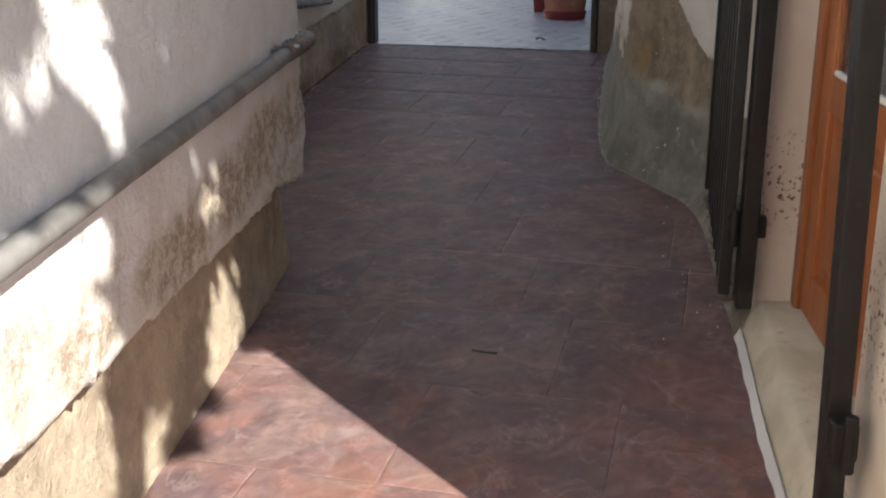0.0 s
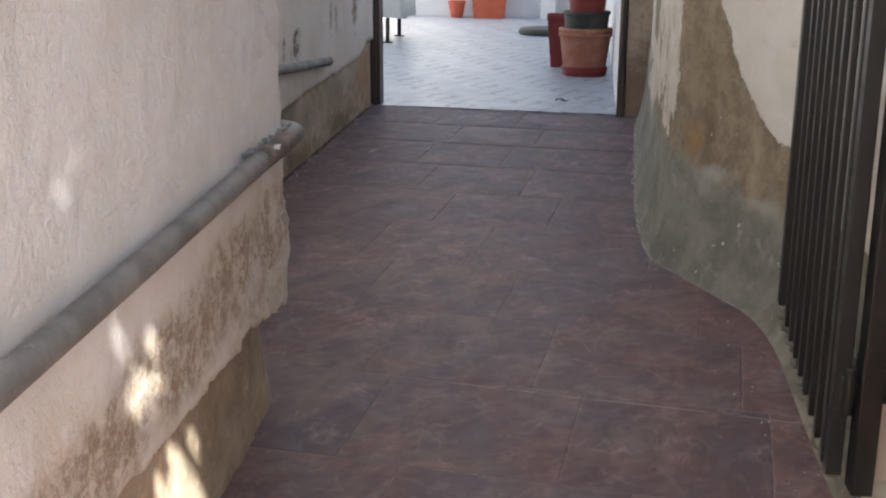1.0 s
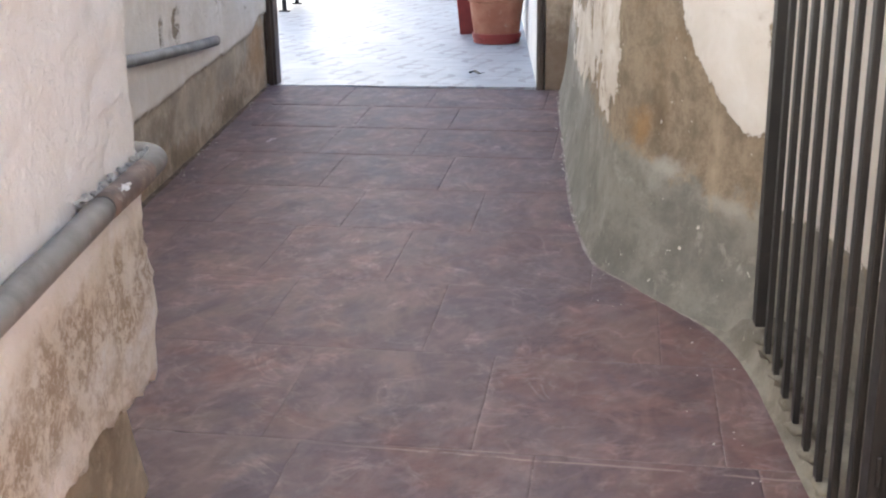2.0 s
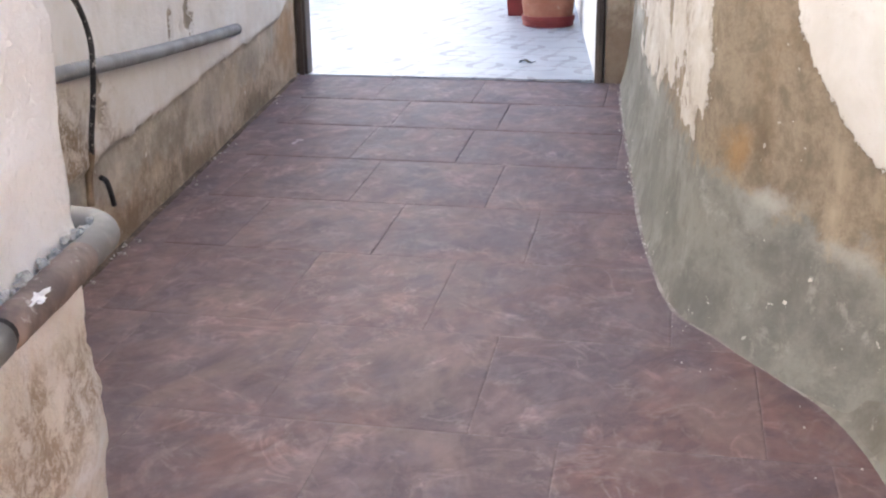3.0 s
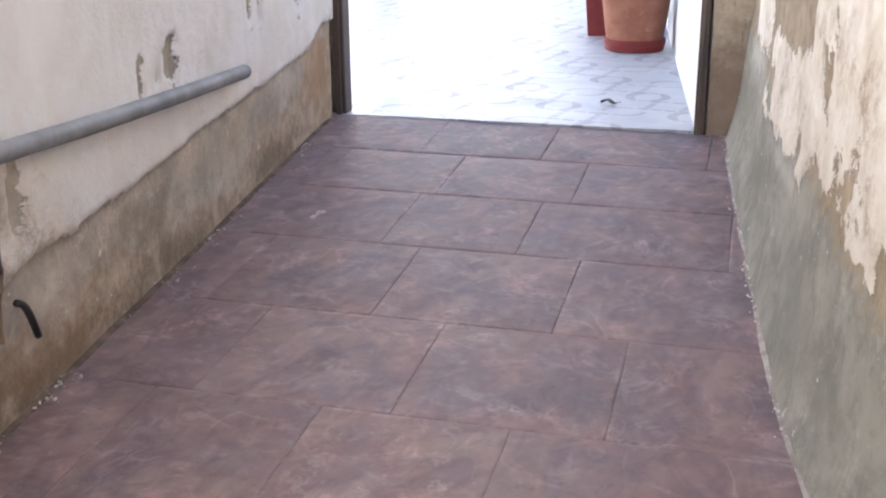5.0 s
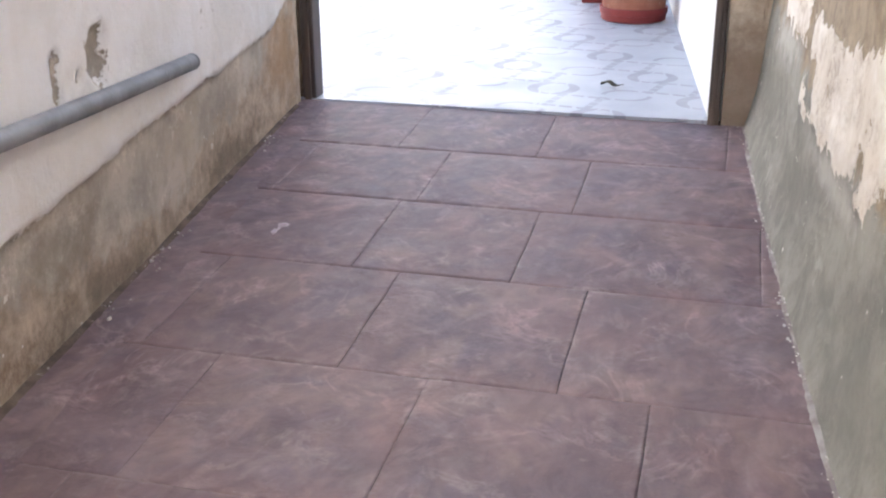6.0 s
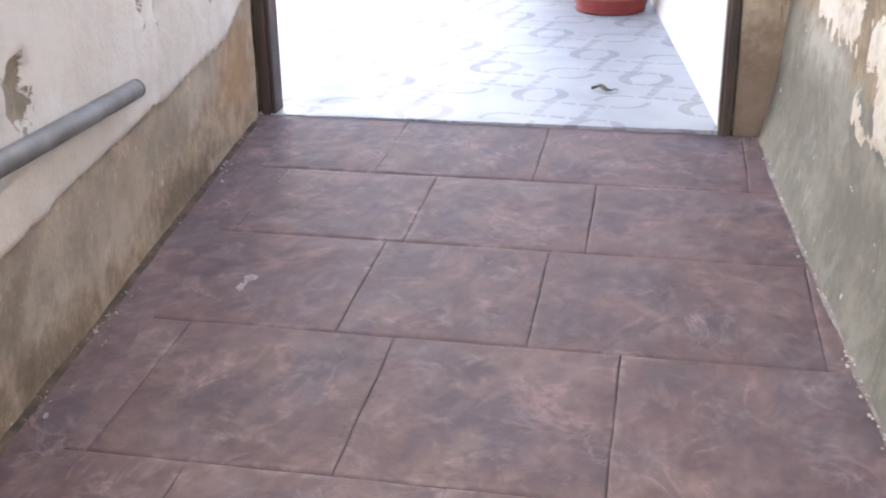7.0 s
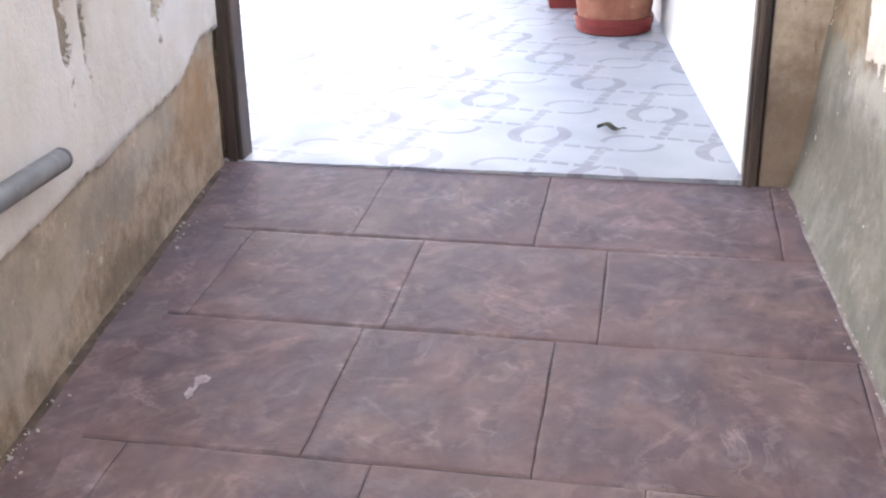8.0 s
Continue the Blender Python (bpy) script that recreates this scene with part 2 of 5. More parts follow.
def coated_wall(name, paint, bare, cement, stain, brown, grit=0.5, blots=()):
    """Old painted plaster over bare render over a cement foot. Mesh attributes: coat (paint where over 0), foot (cement
    where over 0), both in metres from the edge."""
    k = Mat(name, 0.85, 0, 0.25)
    edge = k.math("MULTIPLY_ADD", k.noise(26, 7, 0.7), 0.09, -0.045)
    fine_edge = k.math("MULTIPLY_ADD", k.noise(110, 4, 0.7), 0.02, -0.01)
    coat = k.math("ADD", k.attr("coat"), k.math("ADD", edge, fine_edge))
    foot = k.math("ADD", k.attr("foot"), k.math("MULTIPLY_ADD", k.noise(9, 8, 0.72), 0.34, -0.17))
    x, y, z = k.xyz()
    cloud, fine = k.noise(4.2, 6, 0.62, 0.5), k.noise(70, 5, 0.65)
    streak = k.noise(7, 5, 0.6, stretch=(1.0, 1.0, 0.12))
    pcol = k.mix(k.span(cloud, 0.35, 0.68), paint, [c * f for c, f in zip(paint, (0.91, 0.895, 0.87))])
    pcol = k.mix(k.span(streak, 0.55, 0.75, 0, 0.35), pcol, [c * f for c, f in zip(paint, (0.86, 0.82, 0.76))])
    low = k.math("MULTIPLY", k.span(k.attr("damp"), 0.0, 0.7), k.span(k.noise(6.5, 7, 0.7, 0.6), 0.3, 0.62))
    pcol = k.mix(k.math("MULTIPLY", low, 0.8), pcol, stain)
    # flakes where the damp has lifted the paint
    worn = k.math("MULTIPLY_ADD", k.noise(6, 7, 0.72, 0.3), 1.5, k.math("SUBTRACT", k.attr("damp"), 0.78))
    pcol = k.mix(k.span(worn, 0.3, 0.9, 0, 0.55), pcol, stain)
    fl = k.math("MULTIPLY", k.span(worn, 0.3, 0.85), k.math("MULTIPLY", k.span(k.noise(17, 8, 0.78, 0.3), 0.42, 0.54), k.span(k.noise(75, 6, 0.75), 0.33, 0.53)))
    pcol = k.mix(k.math("MULTIPLY", fl, 0.85), pcol, brown)
    pcol = k.mix(k.span(k.noise(230, 2), 0.72, 0.76, 0, 0.6), pcol, (0.2, 0.16, 0.12))
    bcol = k.mix(k.span(k.noise(13, 9, 0.75, 0.2), 0.36, 0.66), bare, [c * 0.6 for c in bare])
    bcol = k.mix(k.span(k.noise(2.9, 8, 0.7, 0.2), 0.52, 0.7, 0, 0.55), bcol, brown)
    bcol = k.mix(k.span(streak, 0.55, 0.72, 0, 0.4), bcol, [min(1, c * 1.6) for c in bare])
    fcol = k.mix(k.span(k.noise(5, 8, 0.68, 0.25), 0.36, 0.66), cement, [c * 0.66 for c in cement])
    drip = k.noise(9, 7, 0.72, stretch=(1.0, 1.0, 0.4))
    fcol = k.mix(k.span(drip, 0.5, 0.7, 0, 0.1), fcol, [c * 0.5 for c in cement])
    bcol = k.mix(k.span(drip, 0.52, 0.68, 0, 0.28), bcol, [c * 0.5 for c in bare])
    fcol = k.mix(k.span(k.noise(19, 9, 0.76), 0.5, 0.66, 0, 0.4), fcol, [c * 0.55 for c in cement])
    fcol = k.mix(k.span(k.noise(8, 9, 0.74, 0.2), 0.55, 0.67, 0, 0.45), fcol, [min(1, c * 1.6) for c in cement])
    fcol = k.mix(k.span(k.noise(140, 3), 0.7, 0.76, 0, 0.7), fcol, (0.6, 0.57, 0.5))
    fcol = k.mix(k.span(k.noise(3.1, 9, 0.72, 0.2), 0.54, 0.72, 0, 0.5), fcol, [min(1, c * 1.5) for c in cement])
    # tinted blots on bare render and cement: rust, pale smears, darker bands low down
    for ry, rz, sy, sz, tone in blots:
        a, b = k.math("MULTIPLY", k.math("SUBTRACT", y, ry), 1 / sy), k.math("MULTIPLY", k.math("SUBTRACT", z, rz), 1 / sz)
        d = k.math("ADD", k.math("SQRT", k.math("ADD", k.math("MULTIPLY", a, a), k.math("MULTIPLY", b, b))), k.math("MULTIPLY_ADD", k.noise(11, 8, 0.75), 3.0, -1.5))
        f = k.span(d, 1.2, 0.1, 0.0, 0.6)
        bcol, fcol = k.mix(f, bcol, tone), k.mix(f, fcol, tone)
    is_foot = k.span(foot, -0.035, 0.035)
    is_coat = k.span(coat, -0.0015, 0.0015)
    fleck = k.math("MULTIPLY", k.span(k.noise(31, 3, 0.5), 0.69, 0.73), k.span(k.noise(5, 3), 0.48, 0.6))
    under = k.mix(fleck, k.mix(is_foot, bcol, fcol), (0.66, 0.62, 0.55))
    col = k.mix(is_coat, under, pcol)
    k.colour(col)
    h = k.math("MULTIPLY_ADD", k.span(coat, -0.004, 0.004), 0.9, k.math("MULTIPLY_ADD", fine, grit * 0.5, k.math("MULTIPLY_ADD", fl, -0.5, k.math("MULTIPLY", k.noise(17, 6, 0.6), 0.5 + 0.5 * grit))))
    k.bump(h, 0.6, 0.005 + 0.006 * grit)
    return k.m


M_SLAB = stamped_concrete()
M_JOINT = joint_concrete()
M_WALL_NEAR = coated_wall("plaster_near", (0.84, 0.84, 0.845), (0.42, 0.345, 0.25), (0.52, 0.435, 0.325), (0.7, 0.63, 0.52), (0.36, 0.27, 0.185), 1.7)
M_WALL_FAR = coated_wall("plaster_far", (0.79, 0.787, 0.785), (0.5, 0.41, 0.315), (0.5, 0.45, 0.38), (0.62, 0.55, 0.45), (0.24, 0.17, 0.1), 0.9, ((7.75, 0.55, 0.25, 0.25, (0.4, 0.25, 0.13)), (5.09, 0.40, 0.13, 0.1, (0.27, 0.285, 0.28)), (7.15, 0.31, 0.35, 0.1, (0.11, 0.09, 0.062)), (6.2, 0.25, 0.5, 0.08, (0.12, 0.095, 0.065)), (5.5, 0.2, 0.4, 0.09, (0.12, 0.085, 0.055)), (6.75, 0.48, 0.25, 0.1, (0.42, 0.35, 0.26)), (5.35, 0.25, 0.5, 0.1, (0.22, 0.145, 0.085)), (6.0, 0.42, 0.3, 0.1, (0.2, 0.165, 0.12)), (7.35, 0.58, 0.05, 0.09, (0.5, 0.47, 0.42)), (7.5, 0.6, 0.03, 0.09, (0.5, 0.47, 0.42))))
M_WALL_RIGHT = coated_wall("plaster_right", (0.73, 0.705, 0.66), (0.335, 0.27, 0.19), (0.28, 0.271, 0.233), (0.52, 0.455, 0.36), (0.2, 0.13, 0.07), 0.6, ((4.86, 0.63, 0.06, 0.07, (0.36, 0.2, 0.07)), (4.78, 0.66, 0.05, 0.14, (0.14, 0.095, 0.055)), (4.72, 0.53, 0.09, 0.04, (0.44, 0.42, 0.37)), (4.46, 0.47, 0.12, 0.03, (0.42, 0.39, 0.33)), (7.35, 0.5, 0.35, 0.14, (0.12, 0.112, 0.092)), (6.6, 0.42, 0.35, 0.14, (0.15, 0.145, 0.12)), (7.2, 0.7, 0.3, 0.08, (0.5, 0.48, 0.44)), (6.2, 0.56, 0.4, 0.05, (0.44, 0.42, 0.38)), (5.6, 0.33, 0.5, 0.12, (0.19, 0.19, 0.16))))
M_BROWN = mottled("brown_render", (0.27, 0.2, 0.13), (0.13, 0.09, 0.055), 8, 60, 0.9, 0.6, 0.006, dirt=(0.42, 0.36, 0.27))
M_WHITE = mottled("white_render", (0.74, 0.735, 0.72), (0.68, 0.675, 0.67), 3, 90, 0.8, 0.25, 0.003)
M_CREAM = mottled("cream_paint", (0.66, 0.6, 0.47), (0.52, 0.46, 0.34), 5, 80, 0.65, 0.3, 0.003, dirt=(0.36, 0.3, 0.2))
k = Mat("pink_cream_paint", 0.7, 0, 0.4)
jamb_big, jamb_fine = k.noise(4, 6, 0.6, 0.3), k.noise(110, 4, 0.6)
col = k.mix(k.span(jamb_big, 0.35, 0.65), (0.79, 0.7, 0.58), (0.71, 0.61, 0.49))
jx, jy, jz = k.xyz()
near_specks = k.span(k.math("ABSOLUTE", k.math("SUBTRACT", jz, 0.52)), 0.2, 0.04)
col = k.mix(k.math("MULTIPLY", near_specks, k.span(k.noise(75, 3, 0.6), 0.58, 0.63)), col, (0.16, 0.09, 0.05))
k.colour(col).bump(jamb_fine, 0.4, 0.003)
M_JAMB = k.m
M_KERB = mottled("kerb_cement", (0.26, 0.245, 0.2), (0.16, 0.145, 0.115), 7, 70, 0.85, 0.5, 0.006, dirt=(0.4, 0.37, 0.31))
M_CRUMB = mottled("white_crumbs", (0.6, 0.57, 0.52), (0.4, 0.37, 0.33), 30, 120, 0.9, 0.4, 0.003)
M_DIRTLINE = mottled("dirty_seam", (0.15, 0.11, 0.08), (0.07, 0.055, 0.042), 14, 90, 0.95, 0.6, 0.005, dirt=(0.5, 0.47, 0.42))
M_SEAM = mottled("pale_mortar", (0.34, 0.315, 0.285), (0.21, 0.18, 0.165), 11, 90, 0.9, 0.5, 0.004, dirt=(0.6, 0.58, 0.54))
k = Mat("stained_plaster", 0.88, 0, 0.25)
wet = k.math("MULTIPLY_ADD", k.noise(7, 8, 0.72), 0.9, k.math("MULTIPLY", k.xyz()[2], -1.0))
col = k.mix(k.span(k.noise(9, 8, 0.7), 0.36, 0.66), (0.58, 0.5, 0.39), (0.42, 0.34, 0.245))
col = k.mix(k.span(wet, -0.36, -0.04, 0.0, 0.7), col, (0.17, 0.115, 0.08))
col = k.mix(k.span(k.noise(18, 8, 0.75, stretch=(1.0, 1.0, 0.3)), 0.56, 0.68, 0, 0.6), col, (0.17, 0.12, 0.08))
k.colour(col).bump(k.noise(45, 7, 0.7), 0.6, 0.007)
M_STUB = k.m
M_IRON = mottled("black_iron", (0.013, 0.0125, 0.012), (0.022, 0.02, 0.018), 12, 120, 0.5, 0.25, 0.002, metal=0.0, spec=0.4, dirt=(0.045, 0.036, 0.03))
M_PIPE = mottled("grey_pipe", (0.235, 0.228, 0.218), (0.165, 0.158, 0.15), 9, 90, 0.6, 0.2, 0.002, dirt=(0.32, 0.3, 0.27))
M_SLEEVE = mottled("stained_sleeve", (0.2, 0.15, 0.125), (0.12, 0.095, 0.085), 18, 90, 0.75, 0.5, 0.004, dirt=(0.4, 0.38, 0.35))
M_PIPE_FAR = mottled("blue_grey_pipe", (0.23, 0.24, 0.255), (0.18, 0.185, 0.195), 9, 90, 0.5, 0.2, 0.002, dirt=(0.3, 0.3, 0.29))
M_MORTAR = mottled("grey_mortar", (0.4, 0.4, 0.38), (0.28, 0.28, 0.27), 25, 120, 0.9, 0.7, 0.006, dirt=(0.62, 0.6, 0.56))
M_CABLE = Mat("black_cable", 0.6)
M_CABLE.colour(M_CABLE.mix(M_CABLE.span(M_CABLE.noise(55, 5, 0.7), 0.55, 0.62), (0.02, 0.02, 0.02), (0.4, 0.38, 0.35)))
M_CABLE = M_CABLE.m
M_BLACK = mottled("black_plastic", (0.015, 0.015, 0.015), (0.03, 0.03, 0.03), 20, 100, 0.5, 0.1, 0.001)
M_YARD = mottled("pale_concrete", (0.5, 0.46, 0.4), (0.42, 0.38, 0.33), 3, 60, 0.9, 0.3, 0.004)
M_GROUND = mottled("bare_ground", (0.42, 0.36, 0.28), (0.34, 0.28, 0.21), 1.5, 30, 0.95, 0.5, 0.02)


def wood(name, a, b):
    k = Mat(name, 0.4, 0, 0.5)
    g = k.noise(14, 7, 0.65, 1.2, stretch=(1.0, 1.0, 0.09))
    col = k.mix(k.span(g, 0.35, 0.65), a, b)
    col = k.mix(k.span(k.noise(3, 4), 0.4, 0.7, 0, 0.4), col, [c * 0.7 for c in a])
    k.colour(col).bump(g, 0.2, 0.002)
    return k.m


M_WOOD = wood("orange_varnish", (0.42, 0.145, 0.045), (0.3, 0.095, 0.03))
M_FRAME = wood("weathered_brown_wood", (0.1, 0.07, 0.052), (0.035, 0.027, 0.025))
M_TERRA = mottled("terracotta", (0.36, 0.16, 0.1), (0.29, 0.115, 0.07), 8, 90, 0.75, 0.2, 0.002, dirt=(0.45, 0.3, 0.23))
M_TERRA_RED = mottled("red_plastic", (0.24, 0.035, 0.03), (0.19, 0.028, 0.025), 8, 90, 0.5, 0.1, 0.001)
M_ORANGE = mottled("orange_terracotta", (0.45, 0.1, 0.05), (0.4, 0.085, 0.04), 8, 90, 0.6, 0.1, 0.001)
M_DARKPOT = mottled("dark_green_pot", (0.035, 0.04, 0.032), (0.055, 0.055, 0.045), 9, 90, 0.6, 0.2, 0.002)
M_SOIL = mottled("potting_soil", (0.05, 0.035, 0.025), (0.025, 0.018, 0.013), 30, 150, 0.95, 0.8, 0.01)
M_CLOTH = mottled("white_cloth", (0.74, 0.74, 0.7), (0.68, 0.69, 0.64), 6, 220, 0.9, 0.3, 0.002)
M_SPLASH = mottled("thin_white_paint", (0.4, 0.35, 0.35), (0.28, 0.23, 0.23), 40, 150, 0.8, 0.2, 0.001)
M_BARK = mottled("bark", (0.14, 0.1, 0.07), (0.08, 0.06, 0.045), 12, 60, 0.95, 0.8, 0.02)
M_DRYLEAF = mottled("dry_leaf", (0.13, 0.12, 0.08), (0.07, 0.06, 0.04), 40, 150, 0.8, 0.3, 0.002)
k = Mat("leaves", 0.6)
k.colour(k.mix(k.island(), (0.045, 0.085, 0.02), (0.085, 0.12, 0.035)))
M_LEAF = k.m
k = Mat("window_glass", 0.05)
k.b.inputs["Base Color"].default_value = (0.8, 0.85, 0.85, 1)
k.b.inputs["Transmission Weight"].default_value = 1.0
k.rough(k.span(k.noise(400, 2), 0.3, 0.7, 0.15, 0.4))
M_GLASS = k.m


PATTERN_TURN, PATTERN_STEP = -20.4, (0.621, 0.728)


def patio_tile():
    """White cement tiles printed with grey interlaced ribbons: rings and flatter loops in turn, joined by pairs of
    broken bands, on a lattice turned against the walls."""
    k = Mat("patio_tile", 0.42, 0, 0.5)
    mp = k.t.nodes.new("ShaderNodeMapping")
    mp.vector_type = "TEXTURE"
    mp.inputs["Location"].default_value = (-0.294, 8.262, 0)
    mp.inputs["Rotation"].default_value = (0, 0, radians(PATTERN_TURN))
    mp.inputs["Scale"].default_value = (PATTERN_STEP[0], PATTERN_STEP[1], 1)
    k.link(k.pos, mp.inputs["Vector"])
    u, v, _ = k.xyz(mp.outputs["Vector"])

    def near(s):   # signed distance to the nearest half
        return k.math("MULTIPLY", k.math("SUBTRACT", k.math("FRACT", k.math("MULTIPLY_ADD", s, 2.0, 0.5)), 0.5), 0.5)

    def under(a, b):
        return k.span(a, b + 0.006, b - 0.006)

    def off(a, b):
        return k.math("ABSOLUTE", k.math("SUBTRACT", a, b))

    du, dv = near(u), near(v)
    au, av = k.math("ABSOLUTE", du), k.math("ABSOLUTE", dv)
    site = k.math("MULTIPLY", k.math("COSINE", k.math("MULTIPLY", u, 2 * math.pi)), k.math("COSINE", k.math("MULTIPLY", v, 2 * math.pi)))
    ring_site = k.math("GREATER_THAN", site, 0.0)
    loop_site = k.math("SUBTRACT", 1.0, ring_site)
    r = k.math("SQRT", k.math("ADD", k.math("MULTIPLY", du, du), k.math("MULTIPLY", dv, dv)))
    flat = k.math("MULTIPLY", dv, 1.3)
    q = k.math("SQRT", k.math("ADD", k.math("MULTIPLY", du, du), k.math("MULTIPLY", flat, flat)))
    # each ribbon comes down one side, hooks round a ring and leaves along the other way, thin where it crosses under
    parity = k.math("SIGN", site)
    width = k.math("MULTIPLY_ADD", k.math("DIVIDE", au, k.math("MAXIMUM", r, 0.01)), 0.024, 0.012)
    ring = k.math("MULTIPLY", ring_site, k.span(k.math("SUBTRACT", off(r, 0.135), width), 0.005, -0.005))
    ring = k.math("MULTIPLY", ring, k.math("GREATER_THAN", off(k.math("ADD", au, k.math("MULTIPLY", av, 0.35)), 0.085), 0.008))
    loop = k.math("MULTIPLY", loop_site, under(off(q, 0.15), 0.017))
    loop = k.math("MULTIPLY", loop, k.math("LESS_THAN", k.math("MULTIPLY", du, dv), 0.004))
    side_v = k.math("MULTIPLY", k.math("MULTIPLY", du, k.math("SIGN", dv)), parity)
    side_u = k.math("MULTIPLY", k.math("MULTIPLY", dv, k.math("SIGN", du)), parity)
    across = k.math("MULTIPLY", under(off(side_v, -0.118), 0.026), k.math("GREATER_THAN", av, 0.09))
    across = k.math("MULTIPLY", across, k.math("GREATER_THAN", k.math("FRACT", k.math("MULTIPLY_ADD", v, 12.0, k.math("MULTIPLY", du, 2.5))), 0.18))
    along = k.math("MULTIPLY", under(off(side_u, -0.122), 0.017), k.math("GREATER_THAN", au, 0.06))
    along = k.math("MULTIPLY", along, k.math("GREATER_THAN", k.math("FRACT", k.math("MULTIPLY_ADD", u, 9.0, k.math("MULTIPLY", dv, 3.0))), 0.24))
    ink = k.math("MAXIMUM", k.math("MAXIMUM", ring, loop), k.math("MAXIMUM", along, k.math("MULTIPLY", across, 0.85)))
    worn = k.math("MULTIPLY", ink, k.span(k.noise(7, 6, 0.7), 0.3, 0.62, 0.65, 0.95))
    col = k.mix(k.span(k.noise(2.2, 5, 0.6), 0.35, 0.65), (0.405, 0.43, 0.46), (0.37, 0.395, 0.43))
    col = k.mix(worn, col, (0.245, 0.24, 0.275))
    dirt = k.span(k.noise(38, 4, 0.65), 0.66, 0.74, 0, 0.35)
    col = k.mix(dirt, col, (0.3, 0.28, 0.26))
    k.colour(col).bump(k.noise(60, 4), 0.15, 0.002)
    k.rough(k.span(k.noise(6), 0.3, 0.7, 0.35, 0.55))
    return k.m


M_TILE = patio_tile()


# ---------------------------------------------------------------- mesh helpers
def mesh_of(name, bm, material, smooth=False):
    me = bpy.data.meshes.new(name)
    bmesh.ops.recalc_face_normals(bm, faces=bm.faces[:])
    bm.to_mesh(me)
    bm.free()
    me.materials.append(material)
    if smooth:
        me.shade_smooth()
    return me


def part(name, bm, material, parent=None, label="", smooth=False):
    ob = new(name, mesh_of(name, bm, material, smooth))
    if parent:
        ob.parent = parent
    if label:
        tagged(ob, label)
    return ob


def empty(name, at=(0, 0, 0), turn=0.0):
    ob = new(name)
    ob.empty_display_size = 0.05
    ob.matrix_basis = pose(*at, 0, 0, turn)
    return ob


def add_box(bm, lo, hi, bevel=0.0, m=None):
    lo, hi = Vector(lo), Vector(hi)
    mid, size = (lo + hi) / 2, hi - lo
    got = bmesh.ops.create_cube(bm, size=1.0, matrix=Matrix.Translation(mid) @ Matrix.Diagonal((*size, 1)))
    verts = got["verts"]
    if bevel:
        edges = {e for v in verts for e in v.link_edges}
        got = bmesh.ops.bevel(bm, geom=list(edges), offset=bevel, segments=2, profile=0.5, affect="EDGES")
        verts = list({v for f in got["faces"] for v in f.verts} | {v for v in verts if v.is_valid})
    if m is not None:
        bmesh.ops.transform(bm, matrix=m, verts=[v for v in verts if v.is_valid])
    return verts


def box(lo, hi, bevel=0.0, m=None):
    bm = bmesh.new()
    add_box(bm, lo, hi, bevel, m)
    return bm


def lathe(profile, n=40, at=(0, 0, 0), squash=1.0):
    """A solid of revolution about z from (radius, height) pairs."""
    bm = bmesh.new()
    rings = []
    for r, z in profile:
        rings.append([bm.verts.new((at[0] + r * math.cos(a), at[1] + squash * r * math.sin(a), at[2] + z))
                      for a in (2 * math.pi * i / n for i in range(n))])
    for a, b in zip(rings, rings[1:]):
        for i in range(n):
            bm.faces.new((a[i], a[(i + 1) % n], b[(i + 1) % n], b[i]))
    bm.faces.new(rings[0][::-1])
    bm.faces.new(rings[-1])
    return bm


def smooth_path(pts, steps=8):
    """Catmull-Rom through points."""
    pts = [Vector(p) for p in pts]
    ext = [pts[0] * 2 - pts[1]] + pts + [pts[-1] * 2 - pts[-2]]
    out = []
    for i in range(1, len(ext) - 2):
        p0, p1, p2, p3 = ext[i - 1:i + 3]
        for j in range(steps):
            t = j / steps
            out.append(0.5 * ((2 * p1) + (p2 - p0) * t + (2 * p0 - 5 * p1 + 4 * p2 - p3) * t * t + (3 * p1 - p0 - 3 * p2 + p3) * t ** 3))
    out.append(pts[-1].copy())
    return out


def tube(path, radius, n=16, wobble=0.0):
    bm = bmesh.new()
    rings = []
    side = None
    for i, p in enumerate(path):
        way = (path[min(i + 1, len(path) - 1)] - path[max(i - 1, 0)]).normalized()
        if side is None:
            side = way.orthogonal().normalized()
        side = (side - way * side.dot(way)).normalized()
        up = way.cross(side)
        r = radius(i / (len(path) - 1)) if callable(radius) else radius
        ring = []
        for j in range(n):
            a = 2 * math.pi * j / n
            q = p + (side * math.cos(a) + up * math.sin(a)) * r
            if wobble:
                q += noise.noise_vector(q * 40) * wobble
            ring.append(bm.verts.new(q))
        rings.append(ring)
    for a, b in zip(rings, rings[1:]):
        for i in range(n):
            bm.faces.new((a[i], a[(i + 1) % n], b[(i + 1) % n], b[i]))
    bm.faces.new(rings[0][::-1])
    bm.faces.new(rings[-1])
    return bm


def lump(at, size, seed, rough=0.35, sub=2):
    bm = bmesh.new()
    bmesh.ops.create_icosphere(bm, subdivisions=sub, radius=1.0)
    for v in bm.verts:
        k = 1 + rough * noise.noise(v.co * 1.7 + Vector((seed, 0, 0)))
        v.co = Vector((v.co.x * size[0], v.co.y * size[1], v.co.z * size[2])) * k + Vector(at)
    return bm


def noise2(a, b, scale, seed=0.0):
    return noise.fractal(Vector((a * scale, b * scale, seed)), 0.8, 2.0, 4)


